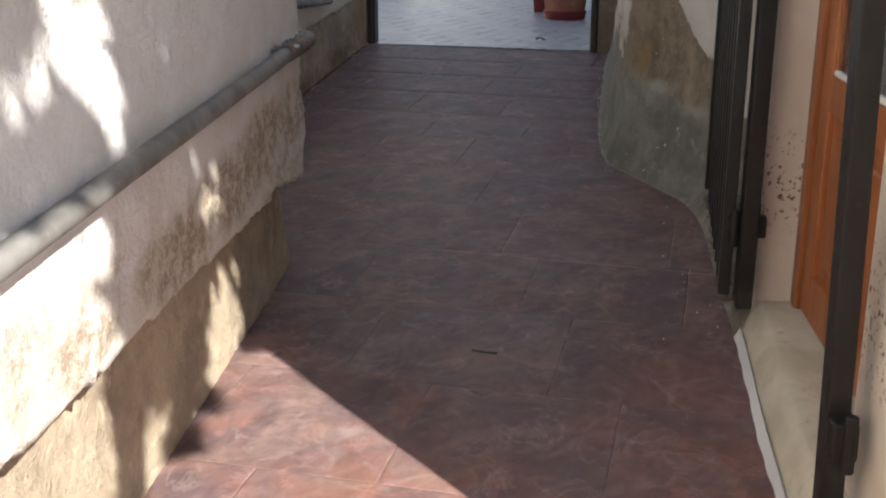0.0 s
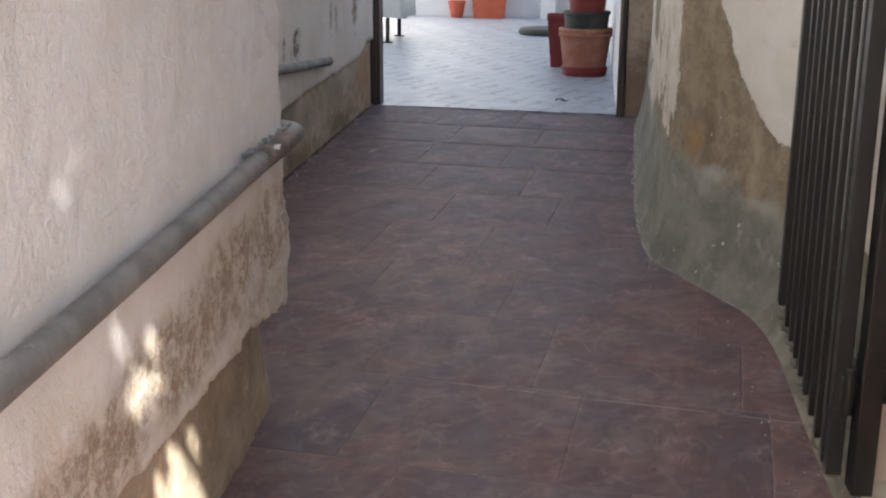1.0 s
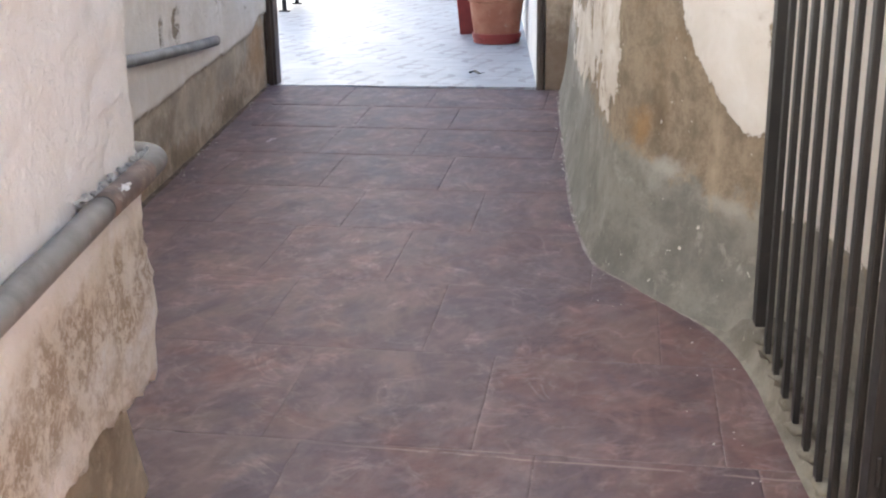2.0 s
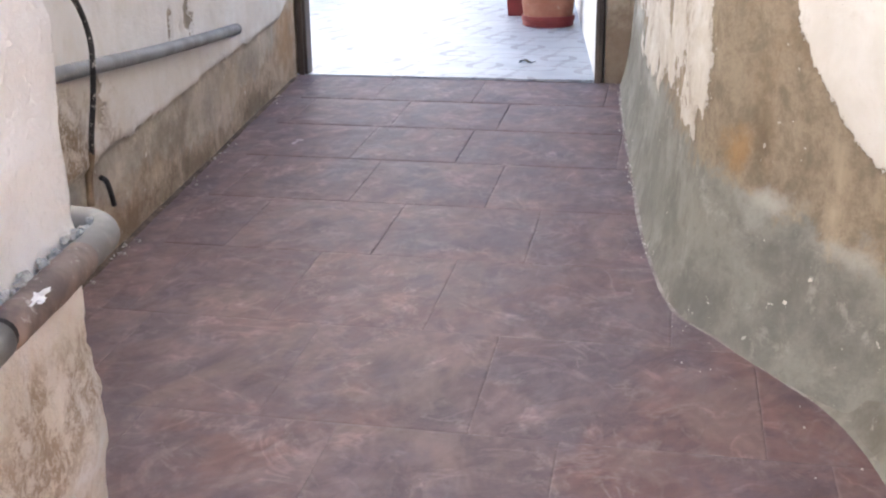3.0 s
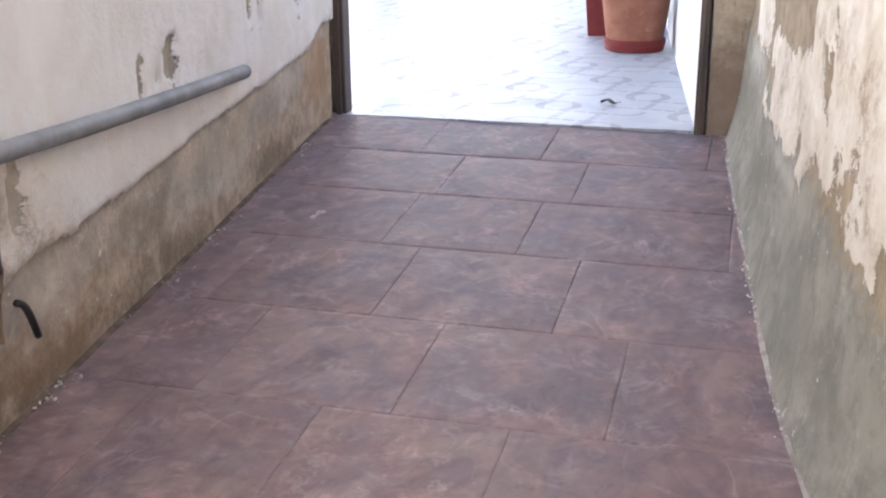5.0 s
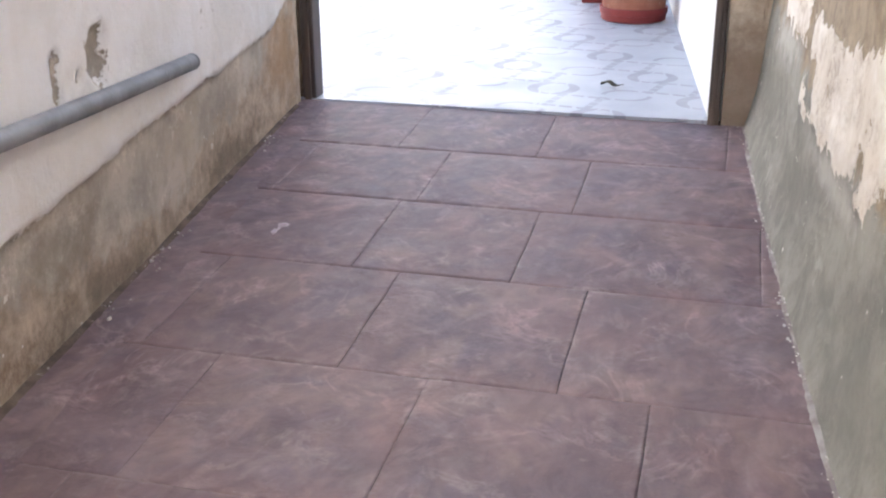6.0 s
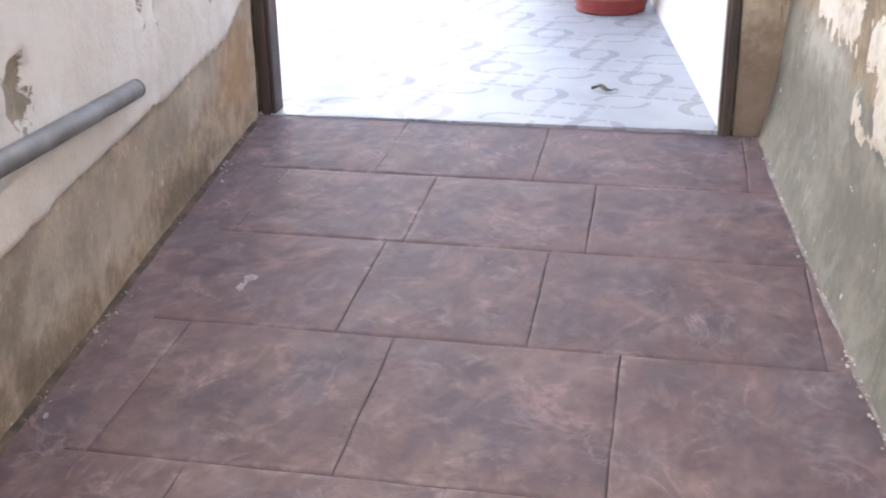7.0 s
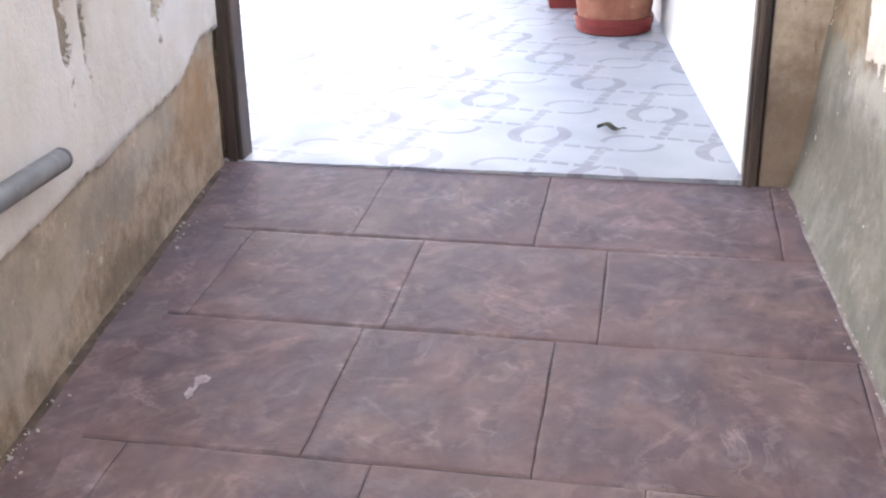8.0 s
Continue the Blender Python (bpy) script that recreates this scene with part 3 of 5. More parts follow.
def wall_sheet(name, material, plan, heights, base, thick, fields, relief, top):
    """An upright wall whose face follows plan(s) = (x, y) and the outward way (nx, ny), s over given steps, at the given heights above
    base(y). fields(y, h) gives coat, foot, damp; relief(y, h, coat, foot) the face's offset. Closed with a back and a top."""
    rows = []
    data = {"coat": [], "foot": [], "damp": []}
    verts, faces = [], []
    nh = len(heights)
    for x, y, nx, ny in plan:
        for h in heights:
            c, f, d = fields(y, h)
            o = relief(y, h, c, f)
            verts.append((x + nx * o, y + ny * o, base(y) + h))
            for key, val in zip(("coat", "foot", "damp"), (c, f, d)):
                data[key].append(val)
    ns = len(plan)
    for i in range(ns - 1):
        for j in range(nh - 1):
            a = i * nh + j
            faces.append((a, a + nh, a + nh + 1, a + 1))
    # back, joined round the rim
    back = len(verts)
    for x, y, nx, ny in plan:
        for h in (heights[0], heights[-1]):
            verts.append((x - nx * thick, y - ny * thick, base(y) + h))
            for key, val in zip(("coat", "foot", "damp"), (1.0, -1.0, 0.0)):
                data[key].append(val)
    for i in range(ns - 1):
        b = back + 2 * i
        faces.append((b, b + 1, b + 3, b + 2))
        a = i * nh
        faces.append((a + nh - 1, a + 2 * nh - 1, b + 3, b + 1))
        faces.append((a, b, b + 2, a + nh))
    for i in (0, ns - 1):
        b, a = back + 2 * i, i * nh
        faces.append(tuple(range(a, a + nh)) + (b + 1, b))
    me = bpy.data.meshes.new(name)
    me.from_pydata(verts, [], faces)
    for key, vals in data.items():
        at = me.attributes.new(key, "FLOAT", "POINT")
        at.data.foreach_set("value", vals)
    bm = bmesh.new()
    bm.from_mesh(me)
    bmesh.ops.recalc_face_normals(bm, faces=bm.faces[:])
    bm.to_mesh(me)
    bm.free()
    me.materials.append(material)
    me.shade_smooth()
    ob = new(name, me)
    return ob


def steps(a, b, d):
    n = max(1, round(abs(b - a) / d))
    return [a + (b - a) * i / n for i in range(n + 1)]


# ---------------------------------------------------------------- floor and ground
ground = part("ground", box((-40, -40, -0.9), (40, 60, -0.46)), M_GROUND)
tagged(ground, "bare brown earth around the buildings", "ground", kind="structure")

bm = bmesh.new()
ys = steps(-4.0, 8.02, 0.4)


def bed(y):
    """Depth of the joints: worn nearly flush at the near end."""
    return 0.0009 + 0.0055 * min(1.0, max(0.0, (y - 5.0) / 2.0))


left = [bm.verts.new((-2.4, y, ramp(y) - bed(y))) for y in ys]
right = [bm.verts.new((1.4, y, ramp(y) - bed(y))) for y in ys]
lowl = [bm.verts.new((-2.4, y, -0.5)) for y in ys]
lowr = [bm.verts.new((1.4, y, -0.5)) for y in ys]
for i in range(len(ys) - 1):
    bm.faces.new((left[i], right[i], right[i + 1], left[i + 1]))
    bm.faces.new((lowl[i], lowl[i + 1], lowr[i + 1], lowr[i]))
    bm.faces.new((left[i], left[i + 1], lowl[i + 1], lowl[i]))
    bm.faces.new((right[i], lowr[i], lowr[i + 1], right[i + 1]))
bm.faces.new((left[0], lowl[0], lowr[0], right[0]))
bm.faces.new((left[-1], right[-1], lowr[-1], lowl[-1]))
floor = part("floor", bm, M_JOINT)
tagged(floor, "sloping alley floor of plum-brown stamped concrete slabs", "floor", kind="structure")

def prism(outline, z0, z1):
    """An upright solid over an outline."""
    b = bmesh.new()
    lo = [b.verts.new((x, y, z0)) for x, y in outline]
    hi = [b.verts.new((x, y, z1)) for x, y in outline]
    b.faces.new(lo[::-1])
    b.faces.new(hi)
    for i in range(len(lo)):
        j = (i + 1) % len(lo)
        b.faces.new((lo[i], lo[j], hi[j], hi[i]))
    return b


edge = []
for i in range(90):
    u = -0.3 + 1.84 * i / 89
    d = -0.005 + 0.008 * noise.noise(Vector((u * 9, 3, 0))) + 0.005 * noise.noise(Vector((u * 31, 7, 0)))
    edge.append((-1.233 + u * math.cos(radians(8.3)) + d * 0.144, 8.002 - u * math.sin(radians(8.3)) + d * 0.99))
patio = part("patio_floor", prism([(-9, 8.3)] + edge + [(0.4, 8.0), (0.9, 8.1), (0.9, 19), (-9, 19)], -0.4, PATIO_Z), M_TILE)
tagged(patio, "white cement tiles printed with grey interlaced ribbons", "floor", kind="structure")

# unseen slab, kept high and pale to bounce sun onto the near wall
tagged(part("yard_bounce_slab", box((1.405, -4.2, -0.458), (5.8, 1.3, -0.12), 0.01), M_YARD), "unseen pale yard slab added to bounce sun onto the alley wall", "pavement", kind="structure")

# ---------------------------------------------------------------- left wall, near stretch
NEAR_END = 3.375


def near_fields(y, h):
    z = ramp(y) + h
    edge = 0.462 + 0.012 * noise2(y, 0, 4, 3) + 0.006 * noise2(y, 0, 19, 3) - 0.03 * max(0, (y - 3.1) / 0.3)
    coat = z - edge
    damp = 0.5 * max(0.0, min(1.0, (0.82 - z) / 0.2))
    for by, bz, ry, rz in ((2.2, 0.55, 0.35, 0.1), (2.6, 0.58, 0.4, 0.11), (3.0, 0.66, 0.3, 0.09), (3.25, 0.66, 0.2, 0.12), (1.7, 0.53, 0.2, 0.06)):
        damp = max(damp, 1.15 * math.exp(-((y - by) / ry) ** 2 - ((z - bz) / rz) ** 2))
    return coat, 1.0 if coat < 0 else -1.0, damp


def near_relief(y, h, c, f):
    z = ramp(y) + h
    o = -0.02 + 0.095 * max(0.0, min(1.0, (c + 0.012) / 0.016))
    o += 0.005 * noise2(y, h, 1.3, 1) + 0.0034 * noise2(y, h, 14.0, 2) + 0.0065 * noise2(y, h, 11.0, 9) * max(0.0, min(1.0, (y - 3.0) / 0.4))
    o += 0.006 * noise2(y, h, 24.0, 13) * max(0.0, min(1.0, (y - 2.8) / 0.3)) * max(0.0, min(1.0, (0.85 - z) / 0.15))
    lumps = noise2(y, h, 6.0, 61)
    o += 0.006 * max(0.0, lumps - 0.25) - 0.009 * max(0.0, noise2(y * 1.3, h * 0.9, 13.0, 63) - 0.55)
    # swollen plaster near the foot of the wall's end
    o += 0.012 * math.exp(-((y - 3.38) / 0.12) ** 2 - ((z - 0.6) / 0.09) ** 2)
    return o


hs = steps(-0.1, 1.5, 0.016) + [1.8, 2.2, 2.8]
plan = [(-0.83, y, 1, 0) for y in steps(-3.5, 0.6, 0.15)[:-1] + steps(0.6, NEAR_END, 0.016)]
# rounded end of the wall
cx, r = -0.855, 0.025
for a in (15, 30, 45, 60, 75, 90):
    plan.append((cx + r * math.cos(radians(a)), NEAR_END + r * math.sin(radians(a)), math.cos(radians(a)), math.sin(radians(a))))
for x in (-0.95, -1.1, -1.3, -1.6):
    plan.append((x, NEAR_END + r, 0, 1))
wall_near = wall_sheet("wall_west_near", M_WALL_NEAR, plan, hs, ramp, 0.16, near_fields, near_relief, 2.8)
tagged(wall_near, "white plastered alley wall with damp flaking foot", "wall", kind="structure")

# the bare foot runs on past the plaster's end and leans outwards towards the floor
toe_v, toe_f = [], []
toe_h = steps(-0.08, 0.372, 0.02)
toe_plan = [(-0.85, y, 0.0) for y in steps(3.2, 3.38, 0.02)] + [(-0.852, 3.4, 0.5), (-0.858, 3.41, 0.9)] + [(x, 3.415, 1.0) for x in (-0.88, -0.91, -0.95, -1.0, -1.1, -1.25)]
for x, y, out in toe_plan:
    for h in toe_h:
        lean = out * (0.035 + 0.19 * max(0.0, 0.37 - max(h, 0.0)) / 0.37)
        grain = 0.008 * noise2(y + x, h, 7, 51) + 0.004 * noise2(y + x, h, 22, 52)
        toe_v.append((x + (1 - out) * grain, y + lean + out * grain, ramp(y) + h))
toe_n = len(toe_h)
for i in range(len(toe_plan) - 1):
    for j in range(toe_n - 1):
        toe_f.append((i * toe_n + j, (i + 1) * toe_n + j, (i + 1) * toe_n + j + 1, i * toe_n + j + 1))
toe_f.append(tuple(i * toe_n + toe_n - 1 for i in range(len(toe_plan))))
toe_mesh = bpy.data.meshes.new("wall_west_toe")
toe_mesh.from_pydata(toe_v, [], toe_f)
for key, val in (("coat", -1.0), ("foot", 1.0), ("damp", 0.5)):
    toe_mesh.attributes.new(key, "FLOAT", "POINT").data.foreach_set("value", [val] * len(toe_v))
toe_mesh.materials.append(M_WALL_NEAR)
toe_mesh.shade_smooth()
tagged(new("wall_west_toe", toe_mesh), "bare stained render at the foot of the wall's end", "wall", kind="structure")

# ---------------------------------------------------------------- left wall, far stretch


def far_x(y):
    return -1.287 + 0.056 * (y - 7.95)


PATCHES = ((6.23, 0.812, 0.05, 0.068), (6.255, 0.86, 0.035, 0.03), (6.026, 0.83, 0.016, 0.04), (6.03, 0.768, 0.014, 0.024), (6.13, 0.79, 0.012, 0.02),
           (5.36, 0.66, 0.03, 0.09), (6.915, 0.92, 0.025, 0.085), (7.02, 0.89, 0.018, 0.07), (7.48, 0.96, 0.05, 0.12), (6.6, 1.12, 0.03, 0.08))


def far_fields(y, h):
    z = ramp(y) + h
    edge = float(np.interp(y, (4.6, 5.1, 5.4, 5.95, 6.4, 7.1, 7.6, 7.8), (0.42, 0.47, 0.508, 0.531, 0.572, 0.61, 0.64, 0.72))) + 0.014 * noise2(y, 0, 6, 8) + 0.007 * noise2(y, 0, 23, 8)
    coat = z - edge
    for py, pz, a, b in PATCHES:
        d = math.hypot((y - py) / a, (z - pz) / b) - 1 + 0.5 * noise2(y, z, 14, 4)
        coat = min(coat, d * 0.03)
    damp = max(0.0, min(1.0, (0.95 - z) / 0.4)) * max(0.0, min(1.0, (5.6 - y) / 0.6)) * 0.85 + 0.2 * max(0.0, min(1.0, (edge + 0.2 - z) / 0.2)) + 0.12
    foot = 0.12 * noise2(y, z, 1.6, 6) + 0.9 * (h - 0.17) - 0.12 * max(0.0, y - 7.3) / 0.5 - 0.15 * max(0.0, 5.6 - y)
    return coat, foot, damp


def far_relief(y, h, c, f):
    return 0.02 * max(0.0, min(1.0, (c + 0.006) / 0.012)) + 0.005 * noise2(y, h, 1.5, 11) + 0.0016 * noise2(y, h, 15, 12)


hs = steps(-0.1, 1.15, 0.016) + [1.3, 1.6, 2.0, 2.4, 2.8]
plan = [(far_x(y), y, 0.998, -0.056) for y in steps(3.4, 4.4, 0.1)[:-1] + steps(4.4, 7.97, 0.016)]
wall_far = wall_sheet("wall_west_far", M_WALL_FAR, plan, hs, ramp, 0.2, far_fields, far_relief, 2.8)
tagged(wall_far, "peeling white plaster over a bare rendered foot", "wall", kind="structure")

# ---------------------------------------------------------------- right wall, far stretch with the bulging curve
RIGHT_PLAN = [(0.435, 7.9), (0.409, 7.75), (0.373, 7.38), (0.338, 6.85), (0.300, 6.2), (0.272, 5.75), (0.262, 5.4), (0.268, 5.1), (0.292, 4.93), (0.37, 4.78),
              (0.455, 4.61), (0.535, 4.45), (0.60, 4.33), (0.675, 4.24), (0.73, 4.13), (0.745, 3.95), (0.745, 3.6), (0.745, 3.2), (0.745, 3.1)]


def right_fields(y, h):
    z = ramp(y) + h
    top = float(np.interp(y, (4.2, 4.36, 4.5, 4.63, 4.9, 5.3, 6.0, 7.0, 7.8), (0.5, 0.5, 0.47, 0.5, 0.55, 0.6, 0.66, 0.72, 0.76)))
    foot = top - z + 0.04 * noise2(y, z, 3, 21)
    # broad flake of paint, the strip at the turn, the tongue, and the streaks further on
    lead = float(np.interp(z, (0.66, 0.70, 0.74, 0.86, 1.1, 1.4), (4.39, 4.44, 4.49, 4.60, 4.74, 4.88)))
    flake = min(lead - y, y - 4.33 - 0.02 * noise2(z, y, 9, 2), z - 0.685) + 0.012 * noise2(y, z, 12, 3)
    strip = min(4.29 - y + 0.01 * noise2(z, y, 8, 7), z - 0.5)
    tongue = min(y - 4.985 - 0.3 * max(0.0, 0.74 - z) - 0.025 * noise2(y, z, 8, 5), 5.2 - y, z - 0.69 - 0.03 * noise2(y, z, 16, 9))
    streaks = min(y - 5.1, z - top - 0.04 - 0.08 * noise2(y, 0, 5, 17), 0.07 * noise2(y * 0.9, z * 0.8, 4, 14) + 0.026)
    jag = 0.03 * noise2(y, z, 7, 41) + 0.02 * noise2(y * 2.5, z * 0.6, 9, 42)
    low = min(6.78 - y, y - 5.75, z - 0.6 - 0.05 * noise2(y, 0, 11, 43), 0.85 + 0.2 * max(0.0, 6.3 - y) - z) + jag
    low = min(low, 0.025 + 0.07 * noise2(y * 0.7, z * 0.8, 5, 46))
    high = min(y - 6.87, 7.32 - y, z - 0.755 - 0.06 * noise2(y, 0, 14, 44)) + 0.5 * jag
    return max(flake, strip, tongue, min(streaks, 5.9 - y), low, high), foot, 0.25 + 0.2 * max(0.0, min(1.0, (y - 4.85) / 0.15))


def right_relief(y, h, c, f):
    swell = -0.07 * (1 - math.exp(-max(h, 0) / 0.22)) if y > 4.3 else -0.07 * max(0.0, (y - 4.1) / 0.2) * (1 - math.exp(-max(h, 0) / 0.22))
    o = swell + 0.006 * max(0.0, min(1.0, (c + 0.008) / 0.016)) + 0.008 * max(0.0, min(1.0, (f + 0.03) / 0.06))
    o += 0.007 * noise2(y, h, 1.8, 31) + 0.002 * noise2(y, h, 12, 32)
    return o


sp = smooth_path([(x, y, 0) for x, y in RIGHT_PLAN], 24)
dense = [sp[0]]
for p in sp[1:]:
    if (p - dense[-1]).length > 0.014:
        dense.append(p)
plan = []
for i, p in enumerate(dense):
    w = (dense[min(i + 1, len(dense) - 1)] - dense[max(i - 1, 0)]).normalized()
    plan.append((p.x, p.y, w.y, -w.x))
HOUSE_TOP = 3.55
hs = steps(-0.1, 1.2, 0.016) + [1.4, 1.8, 2.4, 3.2, HOUSE_TOP]
wall_right = wall_sheet("wall_east_far", M_WALL_RIGHT, plan, hs, ramp, 0.22, right_fields, right_relief, HOUSE_TOP)
tagged(wall_right, "curved wall with flaking cream paint over brown and grey render", "wall", kind="structure")

# ---------------------------------------------------------------- right wall round the door, and the house behind it
DOOR_FAR, DOOR_NEAR, SILL_Z = 3.1, 2.12, 0.17


def plain_wall(name, lo, hi, material, label, bevel=0.012):
    return tagged(part(name, box(lo, hi, bevel), material), label, "wall", kind="structure")


plain_wall("wall_east_near", (0.62, 1.31, -0.2), (0.92, DOOR_NEAR, HOUSE_TOP), M_JAMB, "cream painted wall beside the wooden door")
plain_wall("wall_east_door_head", (0.66, DOOR_NEAR, 2.25), (0.92, DOOR_FAR, HOUSE_TOP), M_JAMB, "cream painted wall over the wooden door")
plain_wall("wall_east_jamb", (0.598, DOOR_FAR, -0.2), (0.742, DOOR_FAR + 0.13, HOUSE_TOP), M_JAMB, "cream painted reveal with flaking specks")
plain_wall("wall_house_back", (0.95, 1.31, -0.2), (1.15, 19.0, 2.7), M_WHITE, "plain rendered house wall")
plain_wall("wall_house_side", (1.15, 1.31, -0.2), (6.0, 1.55, 2.7), M_WHITE, "plain rendered house wall")

# ---------------------------------------------------------------- end wall with the doorway to the patio
UA = radians(-8.3)
TURN_END = -8.3


def end_box(name, u0, u1, d0, d1, z0, z1, material, label, bevel=0.006, category="wall"):
    """A box in the end wall's own axes: u along the threshold, d beyond it."""
    m = pose(-1.233, 8.002, 0, 0, 0, TURN_END)
    ob = part(name, box((u0, d0, z0), (u1, d1, z1), bevel, m), material)
    return tagged(ob, label, category, kind="structure")


end_box("wall_north_head", -0.4, 2.2, 0.0, 0.2, 2.4, 3.4, M_WHITE, "plastered wall over the doorway")
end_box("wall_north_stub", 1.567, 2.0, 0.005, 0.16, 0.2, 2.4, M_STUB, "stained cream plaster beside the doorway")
end_box("wall_north_left", -0.5, -0.06, 0.012, 0.2, 0.2, 2.4, M_BROWN, "plastered wall beside the doorway")

# ---------------------------------------------------------------- unseen ceiling, added to darken the middle of the alley
tagged(part("ceiling", box((-1.64, 4.06, 2.89), (0.9, 5.8, 3.08), 0.01), M_WHITE), "unseen white ceiling added to darken the middle of the alley", "ceiling", kind="structure")

# ---------------------------------------------------------------- patio walls
tagged(part("wall_patio_east", prism([(0.277, 7.83), (0.277 + 0.033 * 11.2, 19.0), (0.94, 19.0), (0.94, 7.95)], 0.0, HOUSE_TOP), M_WHITE),
       "smooth white wall along the patio", "wall", kind="structure")
plain_wall("wall_patio_north", (-5.0, 17.7, 0.0), (0.28, 17.95, 3.3), M_WHITE, "smooth white wall at the patio's end")
# unseen wall, set close and high to cut the patio's skylight
plain_wall("wall_patio_west", (-5.2, 8.2, 0.0), (-5.0, 17.95, 3.3), M_WHITE, "smooth white wall along the patio")
plain_wall("wall_patio_south", (-5.0, 8.2, 0.0), (-1.6, 8.4, 3.0), M_WHITE, "smooth white wall of the patio")
plain_wall("wall_yard_south", (-3.0, -4.4, -0.5), (6.0, -4.2, 2.4), M_WHITE, "plain white wall behind the alley")
plain_wall("wall_yard_east", (5.8, -4.2, -0.5), (6.0, 1.3, 2.2), M_WHITE, "plain white yard wall")


# ---------------------------------------------------------------- doorway posts
def end_post(name, u0, u1, d0, d1, label):
    m = pose(-1.233, 8.002, 0, 0, 0, TURN_END)
    post = tagged(part(name, box((u0, d0, 0.24), (u1, d1, 2.4), 0.006, m), M_FRAME), label, "door frame", kind="structure")
    rebate = part("stop", box((u0 + 0.012, d0 - 0.012, 0.25), (u1 - 0.016, d0 + 0.004, 2.38), 0.003, m), M_FRAME, post)
    return post


end_post("door_post_west", -0.052, 0.002, 0.0, 0.09, "weathered dark brown wooden door post")
end_post("door_post_east", 1.52, 1.562, -0.012, 0.09, "weathered dark brown wooden door post")

# ---------------------------------------------------------------- kerb and door sill along the right wall
KERB = [(0.50, 4.53), (0.545, 4.40), (0.574, 4.27), (0.585, 4.1), (0.583, 3.9), (0.573, 3.65), (0.565, 3.35), (0.562, 3.1), (0.552, 2.85), (0.537, 2.6),
        (0.526, 2.3), (0.52, 2.05), (0.52, 1.6), (0.52, 1.33)]


def kerb_piece(name, y_lo, y_hi, material, label, rise, set_back, seed, rough):
    pts = [p for p in smooth_path([(x, y, 0) for x, y in KERB], 16) if y_lo <= p.y <= y_hi]
    bm = bmesh.new()
    rows = []
    for p in pts:
        fade = min(1.0, max(0.1, (4.5 - p.y) / 0.25))
        z = ramp(p.y)
        prof = [(0.0, -0.03), (0.0, 0.004), (0.012, 0.018), (set_back * 0.55, rise * 0.55), (set_back, rise * 0.94), (set_back + 0.012, rise), (set_back + 0.05, rise + 0.003), (0.22, rise + 0.002)]
        row = []
        for dx, dz in prof:
            q = Vector((p.x + dx, p.y, z + dz * (fade if dz > 0.004 else 1)))
            wob = noise.noise_vector(Vector((q.x * 14, q.y * 14, q.z * 14 + seed))) * rough
            row.append(bm.verts.new(q + wob))
        rows.append(row)
    for a, b in zip(rows, rows[1:]):
        for i in range(len(a) - 1):
            bm.faces.new((a[i], a[i + 1], b[i + 1], b[i]))
    # underside and ends
    for r in (rows[0], rows[-1]):
        bm.faces.new(r)
    ob = part(name, bm, material, smooth=True)
    return tagged(ob, label, "kerb", kind="structure")


kerb_piece("kerb", 3.1, 4.53, M_KERB, "rough grey cement kerb along the wall's foot", 0.10, 0.045, 1.0, 0.007)
sill = kerb_piece("door_sill", 1.33, 3.12, M_CREAM, "cream painted rounded sill under the wooden door", 0.115, 0.05, 5.0, 0.003)
# white paint line where the sill meets the floor
bm = bmesh.new()
pts = [p for p in smooth_path([(x, y, 0) for x, y in KERB], 24) if 1.33 <= p.y <= 3.1]
prev = None
for i, p in enumerate(pts):
    w = 0.009 + 0.006 * noise.noise(Vector((p.y * 9, 2, 0)))
    a = bm.verts.new((p.x - w, p.y, ramp(p.y) + 0.002))
    b = bm.verts.new((p.x - 0.005, p.y, ramp(p.y) + 0.010))
    c = bm.verts.new((p.x + 0.006, p.y, ramp(p.y) + 0.032))
    if prev:
        bm.faces.new((prev[0], prev[1], b, a))
        bm.faces.new((prev[1], prev[2], c, b))
    prev = (a, b, c)
part("paint_line", bm, M_WHITE, sill, "white painted edge")

# mortar bed between floor and wall along the right-hand wall: a pale ragged line
def seam(name, path, width, material, label, seed):
    bm = bmesh.new()
    prev = None
    for p in path:
        w = width * (0.8 + 0.35 * noise.noise(Vector((p.y * 6, seed, 0))) + 0.2 * noise.noise(Vector((p.y * 45, seed, 2))))
        w = math.copysign(max(abs(w), 0.003), width)
        z = ramp(p.y)
        a = bm.verts.new((p.x - w, p.y, z + 0.0015))
        b = bm.verts.new((p.x - w * 0.4, p.y, z + 0.005))
        c = bm.verts.new((p.x + math.copysign(0.03, width), p.y, z + 0.02))
        if prev:
            bm.faces.new((prev[0], prev[1], b, a))
            bm.faces.new((prev[1], prev[2], c, b))
        prev = (a, b, c)
    return tagged(part(name, bm, material, smooth=True), label, "mortar seam", kind="structure")


seam("mortar_seam_east", [p for p in smooth_path([(x, y, 0) for x, y in RIGHT_PLAN[1:12]], 40)], 0.018, M_SEAM, "pale ragged mortar seam along the wall's foot", 3)
seam("mortar_seam_west", [Vector((far_x(y) + 0.003, y, 0)) for y in steps(7.9, 4.5, 0.02)], -0.018, M_DIRTLINE, "dark dirty seam along the wall's foot", 9)
seam("mortar_seam_kerb", [p for p in smooth_path([(x, y, 0) for x, y in KERB[:8]], 30)], 0.007, M_KERB, "pale ragged mortar seam along the kerb", 6)

